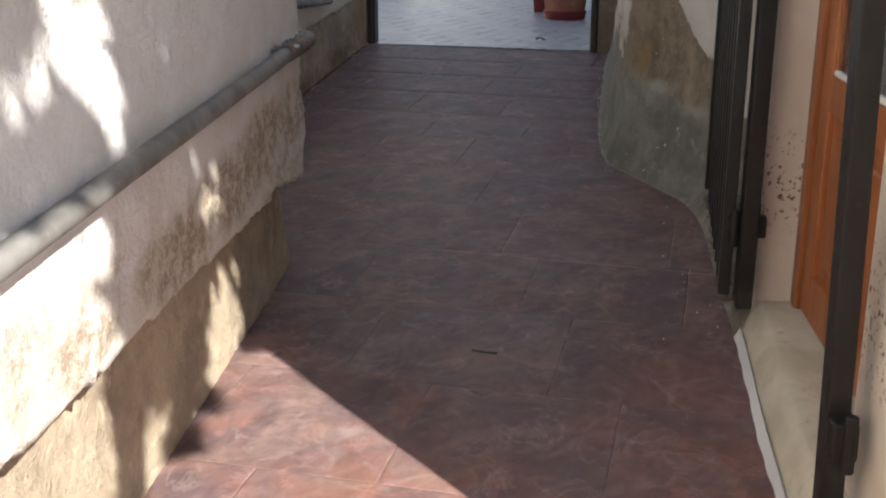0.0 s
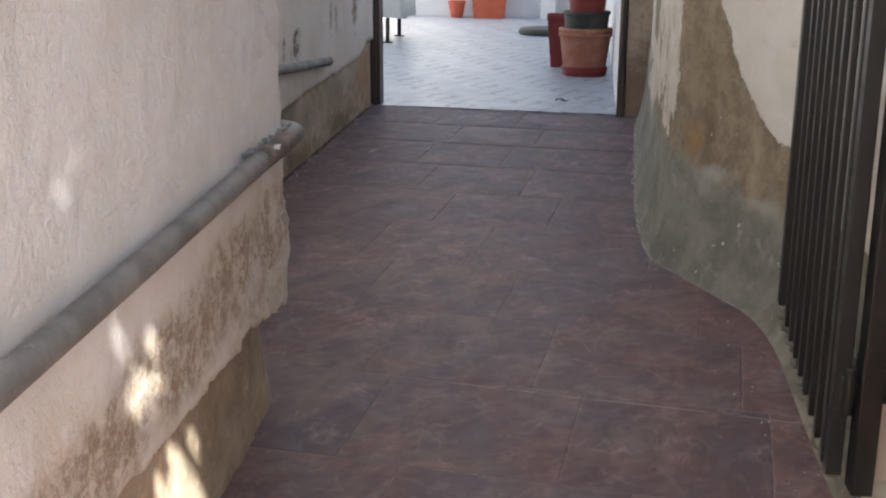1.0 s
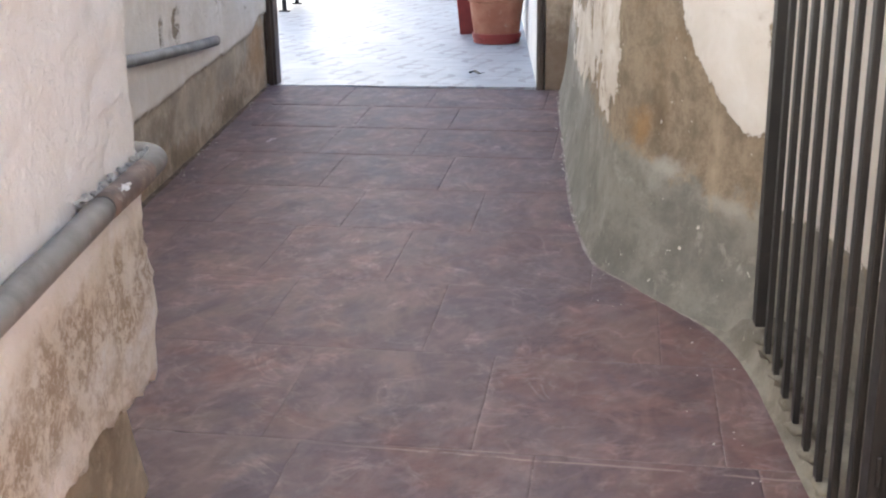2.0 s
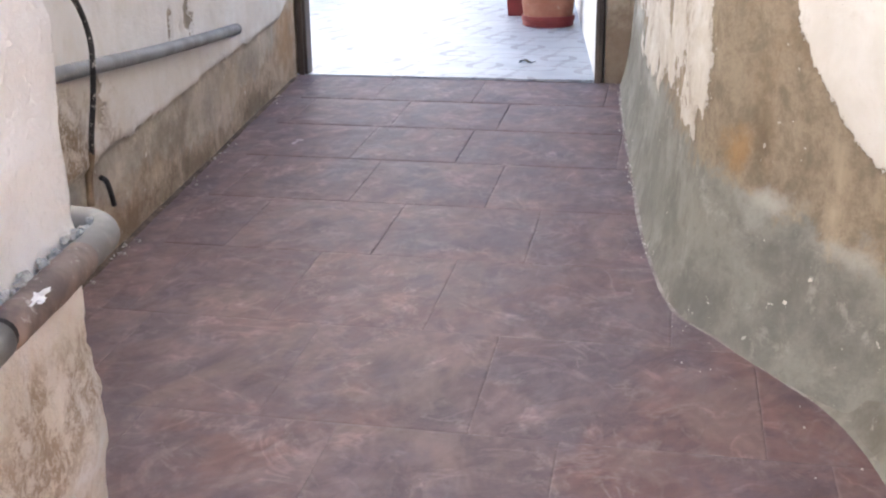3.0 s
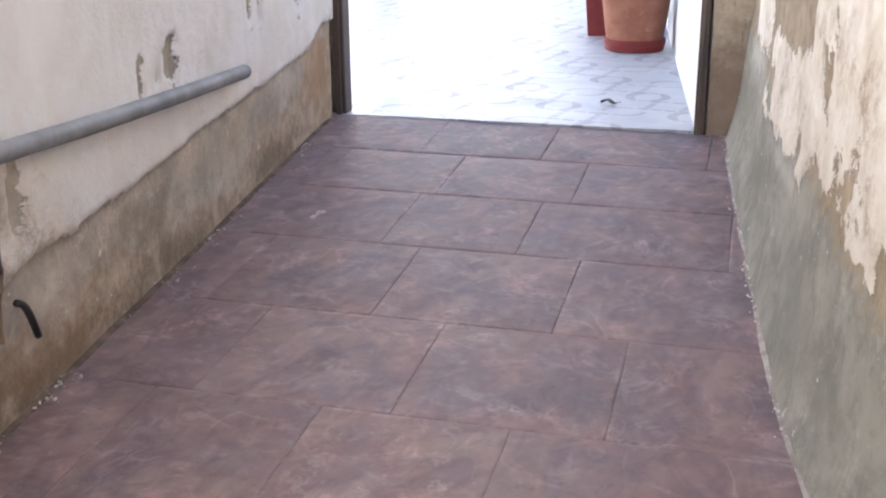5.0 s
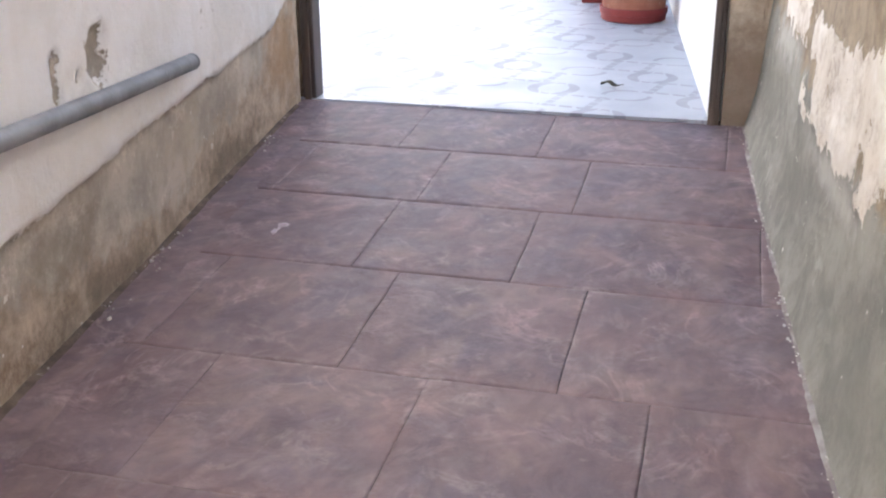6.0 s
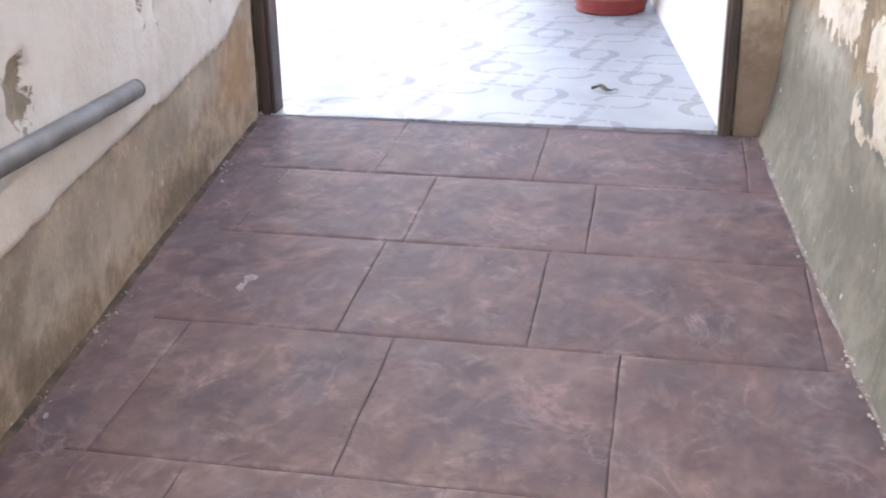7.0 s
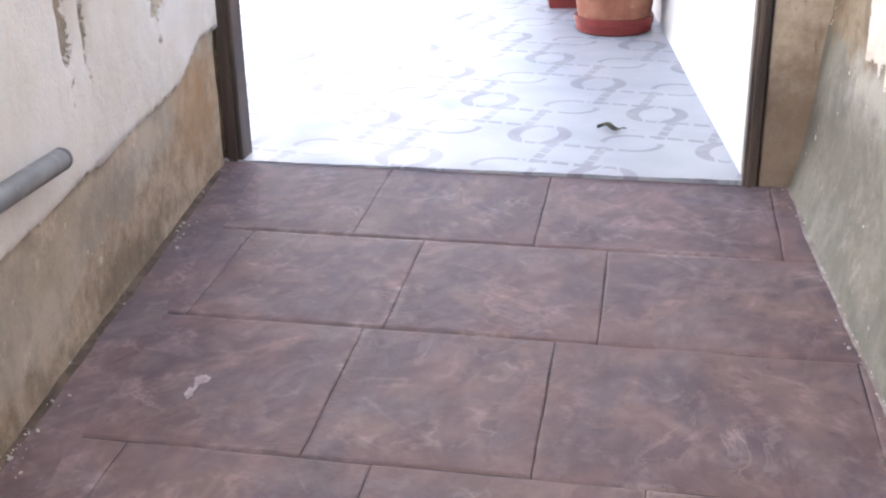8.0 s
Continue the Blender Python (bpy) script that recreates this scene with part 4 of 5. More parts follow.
# ---------------------------------------------------------------- iron gate, folded back against the wall
A, B = Vector((0.507, 3.07, 0)), Vector((0.603, 4.14, 0))
way = (B - A).normalized()
yaw = math.degrees(math.atan2(way.y, way.x)) - 90
gate = empty("iron_gate", (A.x, A.y, 0.0), yaw)
tagged(gate, "black iron gate of upright bars folded against the wall", "gate")
L = (B - A).length


def bar_at(name, y, z0, z1, w, d, parent, label=""):
    bm = bmesh.new()
    add_box(bm, (-d / 2, y - w / 2, z0), (d / 2, y + w / 2, z1), 0.003)
    return part(name, bm, M_IRON, parent, label)


bar_at("stile", 0.0, 0.205, 2.1, 0.05, 0.032, gate)
bar_at("stile", L, 0.245, 2.1, 0.05, 0.032, gate)
nb = 9
for i in range(1, nb):
    y = L * i / nb
    bar_at("bar", y, ramp(A.y + y) + 0.112, 2.06, 0.03, 0.014, gate)
for z in (1.45, 2.06):
    part("rail", box((-0.016, 0.025, z), (0.016, L - 0.025, z + 0.04), 0.003), M_IRON, gate)
hinge = part("hinge", box((-0.006, -0.03, 0.375), (0.1, 0.012, 0.435), 0.006), M_IRON, gate)
part("hinge_pin", lathe([(0.012, 0.0), (0.013, 0.004), (0.013, 0.1), (0.01, 0.104)], 12, (0.014, -0.03, 0.35)), M_IRON, hinge)
part("hinge", box((-0.006, -0.03, 1.7), (0.1, 0.012, 1.76), 0.006), M_IRON, gate)

# cement dabs under the bars
for i in range(1, nb + 1):
    y = L * i / nb
    q = A + way * y
    dab = part("cement_dab", lump((q.x + 0.016, q.y, ramp(q.y) + 0.1), (0.026, 0.036, 0.017), i * 3.1, 1.0), M_KERB, smooth=True)
    tagged(dab, "small grey cement dab on the kerb under a bar", "cement dab", group="cement dabs under the bars")


def gate_post(at, lean, z0, hinge_z, hinge_dy, label):
    post = empty("gate_post", at)
    tagged(post, label, "gate post")
    m = pose(0, 0, 0, 0, -lean, 0)
    part("upright", box((-0.022, -0.03, z0), (0.022, 0.03, 2.15), 0.003, m), M_IRON, post)
    h = part("hinge", box((-0.02, min(0, hinge_dy), hinge_z), (0.03, max(0, hinge_dy), hinge_z + 0.075), 0.006, m), M_IRON, post)
    part("hinge_pin", lathe([(0.012, 0.0), (0.013, 0.004), (0.013, 0.11), (0.01, 0.114)], 12, (0.005, hinge_dy, hinge_z - 0.02)), M_IRON, h)
    return post


gate_post((0.555, 3.03, 0), 0.0, 0.18, 0.40, 0.05, "black iron gate post beside the cream reveal")
gate_post((0.568, 2.02, 0), 1.4, -0.005, 0.26, -0.07, "black iron gate post in front of the wooden door")

# ---------------------------------------------------------------- wooden door with a glazed upper half
door = empty("wooden_door", (0.72, 0, 0))
tagged(door, "orange varnished wooden door with frosted upper glass", "door")
part("frame", box((-0.02, 3.045, 0.16), (0.06, 3.1, 2.25), 0.004), M_WOOD, door)
part("frame", box((-0.02, 2.12, 0.16), (0.06, 2.175, 2.25), 0.004), M_WOOD, door)
part("frame", box((-0.02, 2.175, 2.19), (0.06, 3.045, 2.25), 0.004), M_WOOD, door)
part("stile", box((-0.006, 2.95, 0.175), (0.045, 3.042, 2.19), 0.006), M_WOOD, door)
part("stile", box((-0.006, 2.178, 0.175), (0.045, 2.27, 2.19), 0.006), M_WOOD, door)
part("rail", box((-0.006, 2.27, 0.175), (0.045, 2.95, 0.30), 0.006), M_WOOD, door)
part("rail", box((-0.006, 2.27, 0.74), (0.045, 2.95, 0.835), 0.006), M_WOOD, door)
part("rail", box((-0.006, 2.27, 2.08), (0.045, 2.95, 2.19), 0.006), M_WOOD, door)
panel = part("panel", box((0.012, 2.27, 0.30), (0.035, 2.95, 0.74), 0.002), M_WOOD, door)
part("field", box((0.0, 2.32, 0.35), (0.02, 2.90, 0.69), 0.009), M_WOOD, panel)
for lo, hi in (((0.0, 2.27, 0.835), (0.014, 2.95, 0.85)), ((0.0, 2.935, 0.85), (0.014, 2.95, 2.08)), ((0.0, 2.27, 0.85), (0.014, 2.285, 2.08))):
    part("glazing_bead", box(lo, hi, 0.004), M_CLOTH if lo[2] < 0.84 else M_WOOD, door)
part("pane", box((0.016, 2.272, 0.837), (0.022, 2.948, 2.078)), M_GLASS, door, "frosted glass pane")
tagged(part("wall_door_backing", box((0.86, 2.1, 0.0), (0.9, 3.12, 2.3)), M_WHITE), "plain light wall behind the door", "wall", kind="structure")

# ---------------------------------------------------------------- pipes
def ends(pts, n=10):
    return smooth_path(pts, n)


PR = 0.0225
pipe = empty("drain_pipe", (-0.72, 3.4, 0.84))
tagged(pipe, "grey plastic drain pipe fixed along the white wall", "pipe")


def at_parent(ob):
    ob.matrix_parent_inverse = ob.parent.matrix_basis.inverted()
    return ob


px = -0.729
at_parent(part("pipe", tube(ends([(px, -2.0, 0.66), (px, 0.2, 0.74), (px, 1.5, 0.788), (px, 2.4, 0.819), (px, 3.09, 0.845)], 6), PR, 20, 0.0006), M_PIPE, pipe, smooth=True))
at_parent(part("sleeve", tube(ends([(px + 0.002, 3.104, 0.847), (px + 0.002, 3.2, 0.848), (px + 0.001, 3.34, 0.849)], 6), PR + 0.0003, 20, 0.0018), M_SLEEVE, pipe, "cracked mortar-stained sleeve", smooth=True))
at_parent(part("elbow", tube(ends([(px, 3.33, 0.849), (px, 3.40, 0.85), (px - 0.004, 3.44, 0.852), (px - 0.03, 3.475, 0.853), (px - 0.08, 3.492, 0.853), (px - 0.2, 3.495, 0.852)], 8), PR - 0.001, 20, 0.0008), M_PIPE, pipe, smooth=True))
at_parent(part("joint_ring", tube(ends([(px, 3.085, 0.845), (px, 3.097, 0.845), (px, 3.11, 0.846)], 3), PR - 0.003, 16), M_BLACK, pipe, "dark open joint"))
rnd = random.Random(4)
bm = bmesh.new()
for i in range(70):
    y = 3.02 + 0.42 * rnd.random()
    b2 = lump((-0.752 + 0.012 * rnd.random(), y, 0.862 + 0.010 * rnd.random()), (0.003 + 0.003 * rnd.random(), 0.003 + 0.007 * rnd.random(), 0.002 + 0.0035 * rnd.random()), i * 1.7, 0.9, 2)
    me = bpy.data.meshes.new("tmp")
    b2.to_mesh(me)
    b2.free()
    bm.from_mesh(me)
    bpy.data.meshes.remove(me)
tagged(at_parent(part("mortar", bm, M_MORTAR, pipe, "crumbling grey mortar along the pipe")), kind="stuff")
at_parent(part("paint_splash", lump((px + 0.016, 3.17, 0.862), (0.007, 0.022, 0.005), 8.0, 1.1, 3), M_WHITE, pipe, "white paint splash"))

fpipe = empty("wall_pipe", (-1.33, 6.83, 0.69))
tagged(fpipe, "blue-grey plastic pipe sloping along the peeling wall", "pipe")
pts = [(far_x(y) + 0.04, y, z) for y, z in ((3.5, 0.853), (4.2, 0.835), (5.04, 0.795), (5.67, 0.752), (6.2, 0.722), (6.765, 0.696))]
at_parent(part("pipe", tube(ends(pts, 8), 0.0235, 18, 0.0006), M_PIPE_FAR, fpipe, smooth=True))
e = Vector(pts[-1])
at_parent(part("cap", tube([e + Vector((0, -0.006, 0)), e + Vector((0, 0.008, -0.0005)), e + Vector((0, 0.013, -0.0007))], lambda t: 0.0235 - 0.006 * max(0, t - 0.5), 18), M_PIPE_FAR, fpipe, smooth=True))

# ---------------------------------------------------------------- cable
cable = empty("cable", (-1.35, 5.1, 0.9))
tagged(cable, "black paint-spattered cable hanging in a loop down the wall", "cable")
cp = [(-1.42, 4.45, 1.17), (-1.41, 4.7, 1.16), (-1.395, 4.89, 1.12), (-1.375, 5.02, 1.06), (-1.365, 5.115, 0.985), (-1.36, 5.17, 0.90), (-1.362, 5.19, 0.82), (-1.375, 5.195, 0.70), (-1.396, 5.21, 0.60), (-1.412, 5.235, 0.53)]
at_parent(part("upper_cable", tube(ends(cp, 10), 0.0085, 12), M_CABLE, cable, smooth=True))
at_parent(part("conduit", tube(ends([(-1.412, 5.237, 0.54), (-1.428, 5.235, 0.46), (-1.432, 5.23, 0.37)], 8), 0.012, 12, 0.004), M_BROWN, cable, "mortar-covered lower run", smooth=True))
at_parent(part("loose_end", tube(ends([(-1.412, 5.288, 0.442), (-1.405, 5.305, 0.43), (-1.403, 5.325, 0.40), (-1.402, 5.35, 0.338)], 8), 0.0085, 12), M_BLACK, cable, "loose black cable end", smooth=True))


# ---------------------------------------------------------------- pots and furniture on the patio
def pot(name, at, r0, r1, h, rim, material, label, saucer=None, soil=True):
    base = empty(name, at)
    tagged(base, label, "plant pot")
    t = 0.014
    z0 = 0.03 if saucer else 0.0
    prof = [(r0 - 0.008, z0), (r0, z0 + 0.01)]
    for i in range(1, 6):
        f = i / 5
        prof.append((r0 + (r1 - t - r0) * f ** 0.85, z0 + (h - rim - z0) * f))
    prof += [(r1 - 0.004, h - rim + 0.004), (r1, h - rim + 0.01), (r1 - 0.001, h - rim * 0.62), (r1 - 0.007, h - rim * 0.55), (r1 - 0.001, h - rim * 0.48),
             (r1, h - 0.012), (r1 - 0.005, h), (r1 - t - 0.004, h), (r1 - t - 0.012, h - 0.05), (0.001, h - 0.05)]
    part("body", lathe(prof, 48), material, base, smooth=False)
    if soil:
        part("soil", lathe([(0.001, h - 0.06), (r1 - t - 0.014, h - 0.055), (r1 - t - 0.014, h - 0.038), (0.001, h - 0.03)], 32), M_SOIL, base)
    if saucer:
        rs, hs_ = saucer
        part("saucer", lathe([(rs * 0.88, 0.0), (rs * 0.95, 0.008), (rs * 0.96, hs_ * 0.5), (rs * 0.985, hs_ * 0.52), (rs, hs_ * 0.62), (rs, hs_), (rs - 0.012, hs_), (rs * 0.86, 0.02), (0.001, 0.02)], 48), M_TERRA_RED, base, "dark red plastic saucer")
    return base


big = pot("terracotta_pot", (0.122, 9.98, PATIO_Z), 0.16, 0.214, 0.375, 0.07, M_TERRA, "large terracotta pot with a red saucer on white tiles", (0.184, 0.075))
pot("dark_pot", (0.128, 10.0, PATIO_Z + 0.375 - 0.045), 0.165, 0.19, 0.175, 0.03, M_DARKPOT, "dark green pot stacked in a terracotta pot", soil=False)
pot("maroon_pot", (0.13, 10.0, PATIO_Z + 0.455), 0.13, 0.165, 0.2, 0.04, M_TERRA_RED, "maroon plastic pot standing inside a dark green pot")


def square_planter(name, at, bottom, top, h, material, label, turn=0.0):
    base = empty(name, at, turn)
    tagged(base, label, "planter")
    bm = bmesh.new()
    rings = []
    for sx, sy, z in ((bottom[0], bottom[1], 0), (top[0] - 0.012, top[1] - 0.012, h - 0.045), (top[0], top[1], h - 0.04), (top[0], top[1], h), (top[0] - 0.02, top[1] - 0.02, h), (bottom[0] * 0.95, bottom[1] * 0.95, h * 0.75)):
        rings.append([bm.verts.new((a * sx / 2, b * sy / 2, z)) for a, b in ((-1, -1), (1, -1), (1, 1), (-1, 1))])
    for a, b in zip(rings, rings[1:]):
        for i in range(4):
            bm.faces.new((a[i], a[(i + 1) % 4], b[(i + 1) % 4], b[i]))
    bm.faces.new(rings[0][::-1])
    bm.faces.new(rings[-1])
    bmesh.ops.bevel(bm, geom=bm.edges[:], offset=0.004, segments=1, affect="EDGES")
    part("body", bm, material, base)
    part("soil", box((-bottom[0] * 0.46, -bottom[1] * 0.46, h * 0.74), (bottom[0] * 0.46, bottom[1] * 0.46, h * 0.8), 0.004), M_SOIL, base)
    return base


square_planter("red_planter", (-0.03, 10.66, PATIO_Z), (0.24, 0.24), (0.32, 0.32), 0.44, M_TERRA_RED, "dark red square plastic planter beside the terracotta pot")
square_planter("orange_planter", (-1.08, 17.4, PATIO_Z), (0.44, 0.26), (0.5, 0.3), 0.4, M_ORANGE, "orange rectangular planter against the white wall")
pot("orange_pot", (-1.55, 17.42, PATIO_Z), 0.085, 0.13, 0.24, 0.05, M_ORANGE, "small orange terracotta pot against the white wall")

disc = empty("round_base", (-0.12, 14.4, PATIO_Z))
tagged(disc, "low round dark grey stand on the white tiles", "stand")
part("plate", lathe([(0.40, 0.0), (0.43, 0.012), (0.43, 0.05), (0.41, 0.07), (0.30, 0.078), (0.06, 0.085), (0.001, 0.085)], 48), M_DARKPOT, disc)
part("socket", lathe([(0.035, 0.08), (0.035, 0.13), (0.025, 0.135), (0.001, 0.135)], 20), M_DARKPOT, disc)

table = empty("table", (-2.45, 13.3, PATIO_Z))
tagged(table, "patio table with slim black metal legs", "table")
part("tabletop", box((-0.7, -0.5, 0.70), (0.7, 0.5, 0.73), 0.006), M_WHITE, table)
for sx, sy in ((0.56, -0.46), (-0.56, -0.46), (0.56, 0.46), (-0.56, 0.46)):
    leg = part("leg", box((sx - 0.02, sy - 0.02, 0.008), (sx + 0.02, sy + 0.02, 0.70), 0.004), M_BLACK, table)
    part("foot", box((sx - 0.055, sy - 0.035, 0.0), (sx + 0.055, sy + 0.035, 0.012), 0.004), M_BLACK, leg)
bm = bmesh.new()
n = 30
rim = []
for side in range(4):
    for i in range(n):
        f = -1 + 2 * i / n
        a, b = ((f, -1), (1, f), (-f, 1), (-1, -f))[side]
        rim.append((a * 0.72, b * 0.52))
topv = [bm.verts.new((x, y, 0.735)) for x, y in rim]
midv = [bm.verts.new((x * (1.01 + 0.01 * math.sin(i * 0.9)), y * (1.01 + 0.012 * math.sin(i * 0.9)), 0.6)) for i, (x, y) in enumerate(rim)]
lowv = [bm.verts.new((x * (1.02 + 0.02 * math.sin(i * 0.9)), y * (1.025 + 0.025 * math.sin(i * 0.9)), 0.255 + 0.012 * math.sin(i * 0.31))) for i, (x, y) in enumerate(rim)]
bm.faces.new(topv)
for a, b in ((topv, midv), (midv, lowv)):
    for i in range(len(a)):
        j = (i + 1) % len(a)
        bm.faces.new((a[i], a[j], b[j], b[i]))
cloth = part("tablecloth", bm, M_CLOTH, smooth=True)
cloth.matrix_basis = pose(-2.45, 13.3, PATIO_Z)
sol = cloth.modifiers.new("thickness", "SOLIDIFY")
sol.thickness = 0.002
tagged(cloth, "off-white tablecloth draped over the patio table", "tablecloth")

# far wall's pilaster and downpipe
tagged(part("pilaster", box((-0.34, 17.3, 0.2), (-0.12, 17.72, 2.6), 0.01), M_WHITE), "white rendered pilaster at the patio's end", "pilaster", kind="structure")
dp = tagged(part("downpipe", tube([Vector((-2.3, 17.64, 0.3)), Vector((-2.3, 17.64, 1.4)), Vector((-2.3, 17.64, 2.5))], 0.04, 16), M_PIPE_FAR, smooth=True), "grey downpipe on the white patio wall", "downpipe")

# ---------------------------------------------------------------- leaf on the tiles
bm = bmesh.new()
rows = []
for i in range(13):
    f = i / 12
    w = 0.019 * math.sin(math.pi * min(1, f * 1.04)) ** 0.7 + 0.001
    x, lift = 0.105 * (f - 0.5), 0.007 + 0.012 * math.sin(f * 5.0) ** 2
    rows.append([bm.verts.new((x, s2 * w, lift + abs(s2) * 0.012 * (1 - f))) for s2 in (-1, -0.4, 0, 0.4, 1)])
for a, b in zip(rows, rows[1:]):
    for i in range(4):
        bm.faces.new((a[i], a[i + 1], b[i + 1], b[i]))
leaf = part("dry_leaf", bm, M_DRYLEAF, smooth=True)
leaf.matrix_basis = pose(-0.055, 8.282, PATIO_Z, 0, 0, -28)
leaf.modifiers.new("thickness", "SOLIDIFY").thickness = 0.001
tagged(leaf, "curled dry leaf lying on the white tiles", "leaf")

# white paint spot on the slabs, and twig
spot = empty("paint_spot", (-1.066, 6.67, ramp(6.67) + 0.004))
tagged(spot, "small splash of white paint on the stamped slab", "paint splash")
for sx, sy, a, b in ((0.008, 0.03, 0.014, 0.019), (-0.006, -0.026, 0.008, 0.022), (0.001, 0.002, 0.005, 0.022)):
    part("splash", lump((sx, sy, 0.0), (a, b, 0.0012), sx * 90 + 3, 0.6, 3), M_SPLASH, spot)
twig = part("twig", tube(ends([(-0.19, 2.94, ramp(2.94) + 0.005), (-0.155, 2.925, ramp(2.92) + 0.007), (-0.12, 2.925, ramp(2.92) + 0.005)], 5), 0.0028, 8), M_DRYLEAF)
tagged(twig, "short dark twig lying on the slabs", "twig")

# crumbs of fallen plaster along the foot of the far wall
rnd = random.Random(21)
bm = bmesh.new()
for i in range(240):
    y = 4.9 + 2.9 * rnd.random()
    if noise.noise(Vector((y * 4, 0.5, 0))) < -0.12:
        continue
    r = 0.0015 + 0.0045 * rnd.random() ** 3
    at = Vector((far_x(y) + 0.012 + 0.05 * rnd.random() ** 3, y, ramp(y) + r * 0.5 + 0.002))
    bmesh.ops.create_icosphere(bm, subdivisions=1, radius=r, matrix=Matrix.Translation(at) @ Euler((rnd.random() * 6, rnd.random() * 6, 0)).to_matrix().to_4x4() @ Matrix.Diagonal((1, 1.5, 0.7, 1)))
for i in range(38):
    y = 2.9 + 2.0 * rnd.random()
    x = float(np.interp(y, (2.9, 3.9, 4.1, 4.3, 4.6, 4.95), (0.54, 0.58, 0.57, 0.54, 0.44, 0.27))) - 0.01 - 0.2 * rnd.random() ** 2
    r = 0.001 + 0.0025 * rnd.random() ** 3
    bmesh.ops.create_icosphere(bm, subdivisions=1, radius=r, matrix=Matrix.Translation((x, y, ramp(y) + r * 0.5 + 0.001)))
for i in range(130):
    y = 5.0 + 2.75 * rnd.random()
    if noise.noise(Vector((y * 5, 2.5, 0))) < -0.05:
        continue
    x = float(np.interp(y, (5.0, 5.4, 5.75, 6.2, 6.85, 7.38, 7.75), (0.275, 0.262, 0.272, 0.3, 0.338, 0.373, 0.409))) - 0.006 - 0.03 * rnd.random() ** 2
    r = 0.0012 + 0.0036 * rnd.random() ** 3
    bmesh.ops.create_icosphere(bm, subdivisions=1, radius=r, matrix=Matrix.Translation((x, y, ramp(y) + r * 0.6 + 0.004)) @ Matrix.Diagonal((1, 1.6, 0.8, 1)))
tagged(part("plaster_crumbs", bm, M_CRUMB), "white crumbs of fallen plaster along the wall's foot", "crumbs", kind="stuff")

# ---------------------------------------------------------------- tree beyond the house corner, which dapples the white wall
tree = empty("tree", (3.1, -0.15, -0.45))
tagged(tree, "leafy tree standing beside the house corner", "tree")
TO_SUN = (SUN_WAY * math.cos(SUN_EL) + Vector((0, 0, math.sin(SUN_EL)))).normalized()
at_parent(part("trunk", tube(ends([(3.1, -0.15, -0.45), (3.08, -0.1, 0.8), (3.0, -0.1, 1.8), (2.75, -0.1, 2.6), (2.3, -0.15, 3.0)], 6), lambda t: 0.11 * (1 - 0.7 * t), 14, 0.006), M_BARK, tree, smooth=True))
for a, b, c in (((3.0, -0.1, 1.8), (2.5, 0.25, 2.8), (1.9, 0.3, 3.2)), ((2.75, -0.1, 2.6), (2.1, -0.3, 3.3), (1.4, -0.5, 3.6)), ((2.6, -0.12, 2.75), (2.0, -0.05, 3.1), (1.4, -0.1, 3.35))):
    at_parent(part("limb", tube(ends([a, b, c], 8), lambda t: 0.04 * (1 - 0.75 * t), 10, 0.004), M_BARK, tree, smooth=True))
GAPS = ((1.66, 1.0, 0.065, 0.04), (1.85, 0.985, 0.07, 0.075), (1.74, 1.11, 0.13, 0.03), (1.9, 0.86, 0.05, 0.035), (2.21, 0.98, 0.05, 0.04), (2.31, 0.74, 0.04, 0.026),
        (2.44, 0.62, 0.10, 0.075), (2.64, 0.54, 0.05, 0.03), (2.70, 0.25, 0.19, 0.19), (2.11, 0.16, 0.09, 0.13), (2.37, 0.1, 0.04, 0.06), (1.5, 0.64, 0.24, 0.11),
        (1.72, 0.67, 0.08, 0.09), (1.64, 0.33, 0.26, 0.24), (1.51, 0.97, 0.04, 0.04))
rnd = random.Random(11)
bm = bmesh.new()
made = 0
for i in range(5200):
    y, z = 1.0 + 2.1 * rnd.random(), -0.02 + 1.55 * rnd.random()
    size = 0.05 + 0.05 * rnd.random()
    clear = 0.03
    if z < (0.1 if y > 2.15 else 0.02) or any(((y - gy) / (ga + clear)) ** 2 + ((z - gz) / (gb + clear)) ** 2 < 1 for gy, gz, ga, gb in GAPS):
        continue
    if y < 1.86 and z < 0.8 and math.hypot(y - 1.42, (z - 0.52) * 0.8) > 0.11:
        continue
    if (y < 1.5 or (z > 1.15 and y < 1.7)) and noise.noise(Vector((y * 3.2, z * 3.2, 4))) > -0.1:
        continue
    d = 3.3 + 1.3 * rnd.random()
    at = Vector((-0.755, y, z)) + TO_SUN * d
    rot = Euler((rnd.uniform(-0.9, 0.9), rnd.uniform(-0.9, 0.9), rnd.uniform(0, 6.3))).to_matrix().to_4x4()
    m = Matrix.Translation(at) @ rot
    vs = [bm.verts.new(m @ Vector(q)) for q in ((-size, 0, 0), (-size * 0.3, -size * 0.42, 0.006), (size * 0.45, -size * 0.34, 0.004), (size, 0, -0.01), (size * 0.45, size * 0.34, 0.004), (-size * 0.3, size * 0.42, 0.006))]
    bm.faces.new(vs)
    made += 1
at_parent(part("crown", bm, M_LEAF, tree, "crown of many small green leaves"))

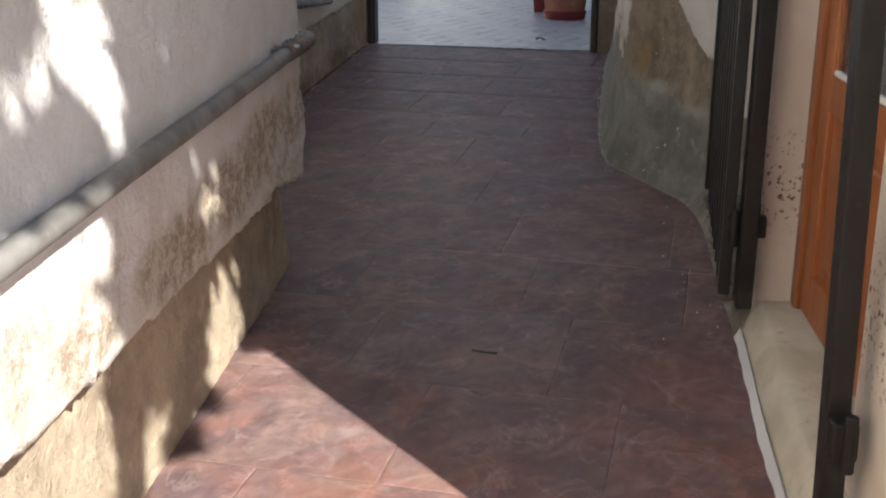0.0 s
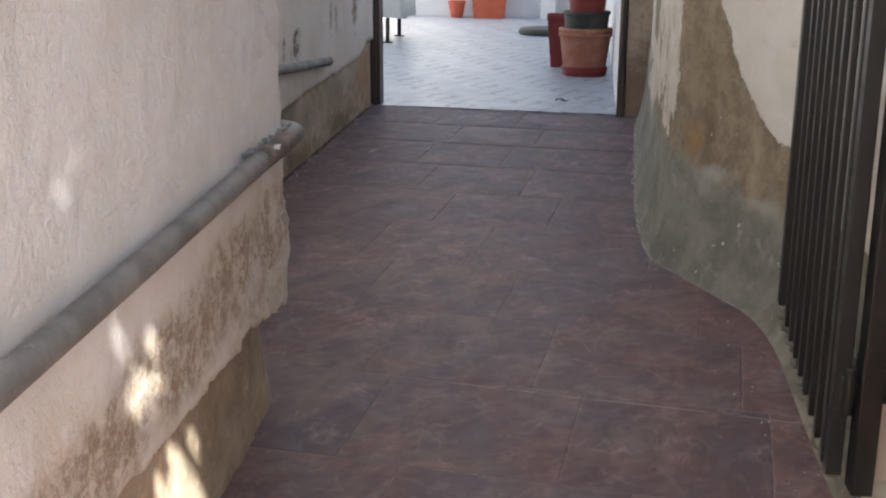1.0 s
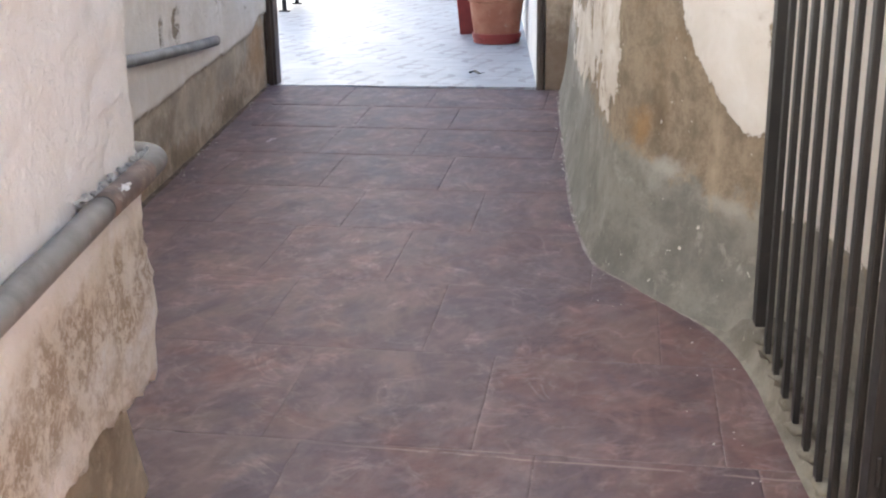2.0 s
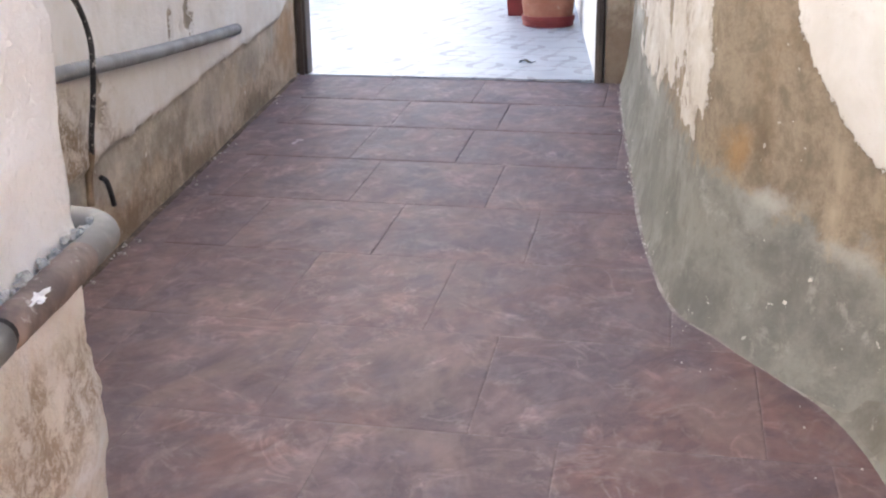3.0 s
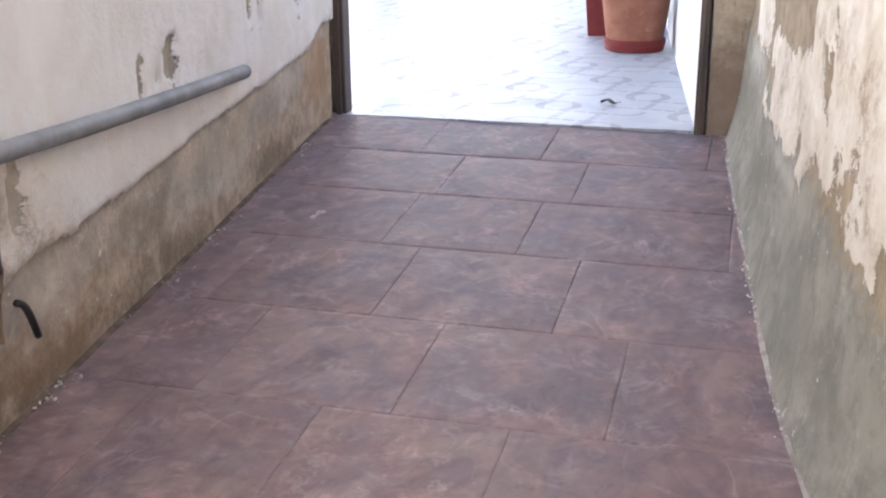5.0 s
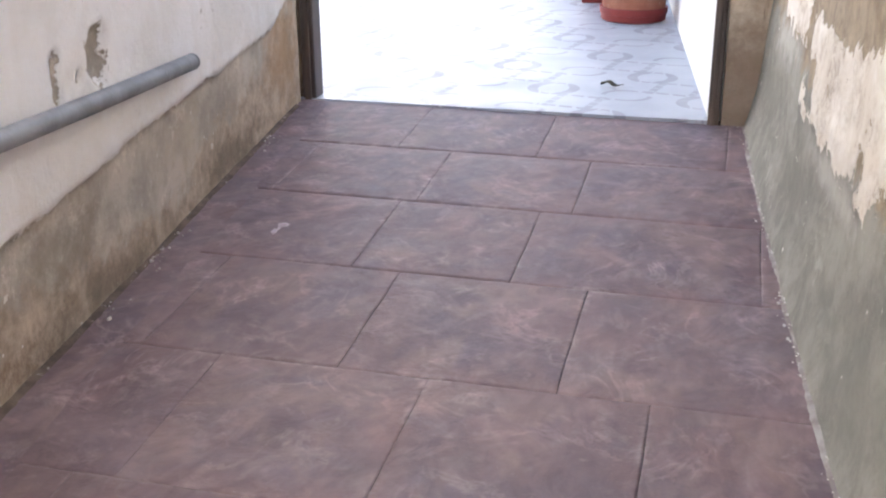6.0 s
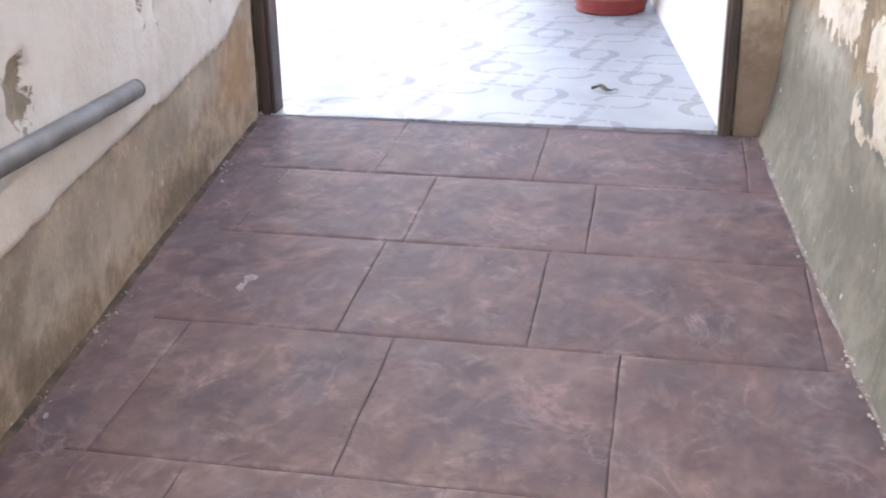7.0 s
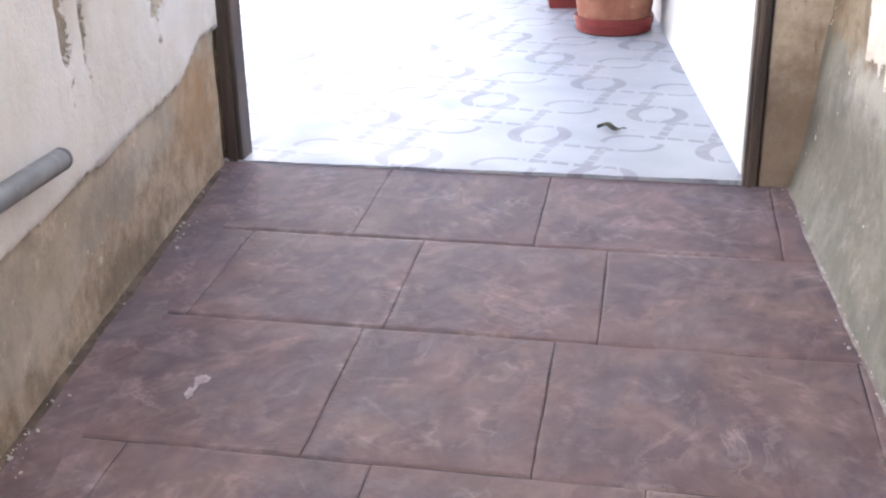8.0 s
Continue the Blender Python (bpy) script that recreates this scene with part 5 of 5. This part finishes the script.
# ---------------------------------------------------------------- stamped slabs, row by row from the threshold
ROW_V = [0.0, -0.503, -0.988, -1.49, -2.01, -2.505, -3.025, -3.535, -4.05, -4.56, -5.08, -5.585, -6.10, -6.61, -7.12, -7.63, -8.14, -8.65, -9.16, -9.67, -10.18, -10.69, -11.2]
JOINTS = [(0.485, 0.97, 1.598), (0.213, 0.683, 1.163), (0.64, 1.073, 1.705), (0.30, 0.781, 1.277), (0.505, 0.994, 1.478), (0.42, 0.835, 1.273, 1.924), (0.50, 0.99, 1.481, 2.13),
          (0.72, 1.184, 1.686, 2.26), (1.28, 1.833, 2.33), (0.98, 1.45, 2.01), (1.2, 1.702, 2.2), (1.415, 1.93, 2.4), (1.2, 1.7, 2.2), (1.45, 1.95, 2.4), (1.3, 1.8, 2.3)] + [(1.5, 2.0, 2.5), (1.75, 2.25, 2.75)] * 4
UX, UY = math.cos(UA), math.sin(UA)


def slab_point(u, v):
    return -1.233 + u * UX - v * UY, 8.002 + u * UY + v * UX


def slab(u0, u1, v0, v1, seed):
    deep = min(1.0, max(0.0, (slab_point(u0, v0)[1] - 5.0) / 2.0))
    g = 0.0026 + 0.0003 * deep
    nu, nv = max(4, round((u1 - u0) / 0.07)), 7

    def cuts(a, b, n, g):
        return [a + g * 0.4, a + g, a + g + 0.005, a + g + 0.017] + [a + (b - a) * i / n for i in range(1, n)] + [b - g - 0.017, b - g - 0.005, b - g, b - g * 0.4]

    us, vs = cuts(u0, u1, nu, 0.62 * g), cuts(v0, v1, nv, (1.1 + 1.7 * deep) * g)
    verts, faces, worn, plain = [], [], [], []
    x0, y0 = slab_point((u0 + u1) / 2, (v0 + v1) / 2)
    z0 = ramp(y0)
    for i, u in enumerate(us):
        for j, v in enumerate(vs):
            rim = min(i, j, len(us) - 1 - i, len(vs) - 1 - j)
            wu = 0.003 * noise.noise(Vector((u * 11, v * 11, seed)))
            wv = 0.003 * noise.noise(Vector((u * 11, v * 11, seed + 9)))
            x, y = slab_point(u + wu, v + wv)
            across = min(i, len(us) - 1 - i) < min(j, len(vs) - 1 - j)
            z = ramp(y) + (-0.001 - (0.0022 if across else 0.0056) * deep, -0.0001 - 0.0008 * deep, 0.0)[min(rim, 2)] + (0.0012 * noise.noise(Vector((u * 5, v * 5, seed))) if rim > 1 else 0)
            verts.append((x - x0, y - y0, z - z0))
            worn.append(1.0 if rim < 3 else 0.0)
            plain.append(1.0 if rim < 4 else 0.0)
    n = len(vs)
    for i in range(len(us) - 1):
        for j in range(n - 1):
            a = i * n + j
            faces.append((a, a + n, a + n + 1, a + 1))
    me = bpy.data.meshes.new("slab")
    me.from_pydata(verts, [], faces)
    me.attributes.new("rim", "FLOAT", "POINT").data.foreach_set("value", worn)
    me.attributes.new("margin", "FLOAT", "POINT").data.foreach_set("value", plain)
    me.materials.append(M_SLAB)
    me.shade_smooth()
    ob = new("slab", me)
    ob.location = (x0, y0, z0)
    ob.parent = floor
    return ob


def strip(name, inner, outer, y0, y1):
    b = bmesh.new()
    last = None
    for y in steps(y0, y1, 0.05):
        w = 0.02 * noise.noise(Vector((y * 3, 5, 0)))
        row = [b.verts.new((outer(y), y, ramp(y) + 0.0016)), b.verts.new((inner(y) + w, y, ramp(y) + 0.0014)), b.verts.new((inner(y) + w + (0.02 if inner(y) > outer(y) else -0.02), y, ramp(y) - 0.001))]
        if last:
            for q in range(2):
                b.faces.new((last[q], last[q + 1], row[q + 1], row[q]))
        last = row
    return part(name, b, M_SLAB, floor, smooth=True)


strip("border_strip", lambda y: far_x(y) + 0.11, lambda y: far_x(y) - 0.03, 4.4, 7.95)

for r in range(len(ROW_V) - 1):
    v1, v0 = ROW_V[r], ROW_V[r + 1]
    x_lo = -1.62 if v0 > -4.4 else -0.95
    u_lo = (x_lo + 1.233 + v1 * UY) / UX
    u_hi = (0.78 + 1.233 + v0 * UY) / UX if v0 < -3.0 else (0.5 + 1.233 + v0 * UY) / UX
    cut = [u_lo] + [j for j in JOINTS[r] if u_lo + 0.08 < j < u_hi - 0.04] + [u_hi]
    for a, b in zip(cut, cut[1:]):
        slab(a, b, v0, v1, r * 7.3 + a)
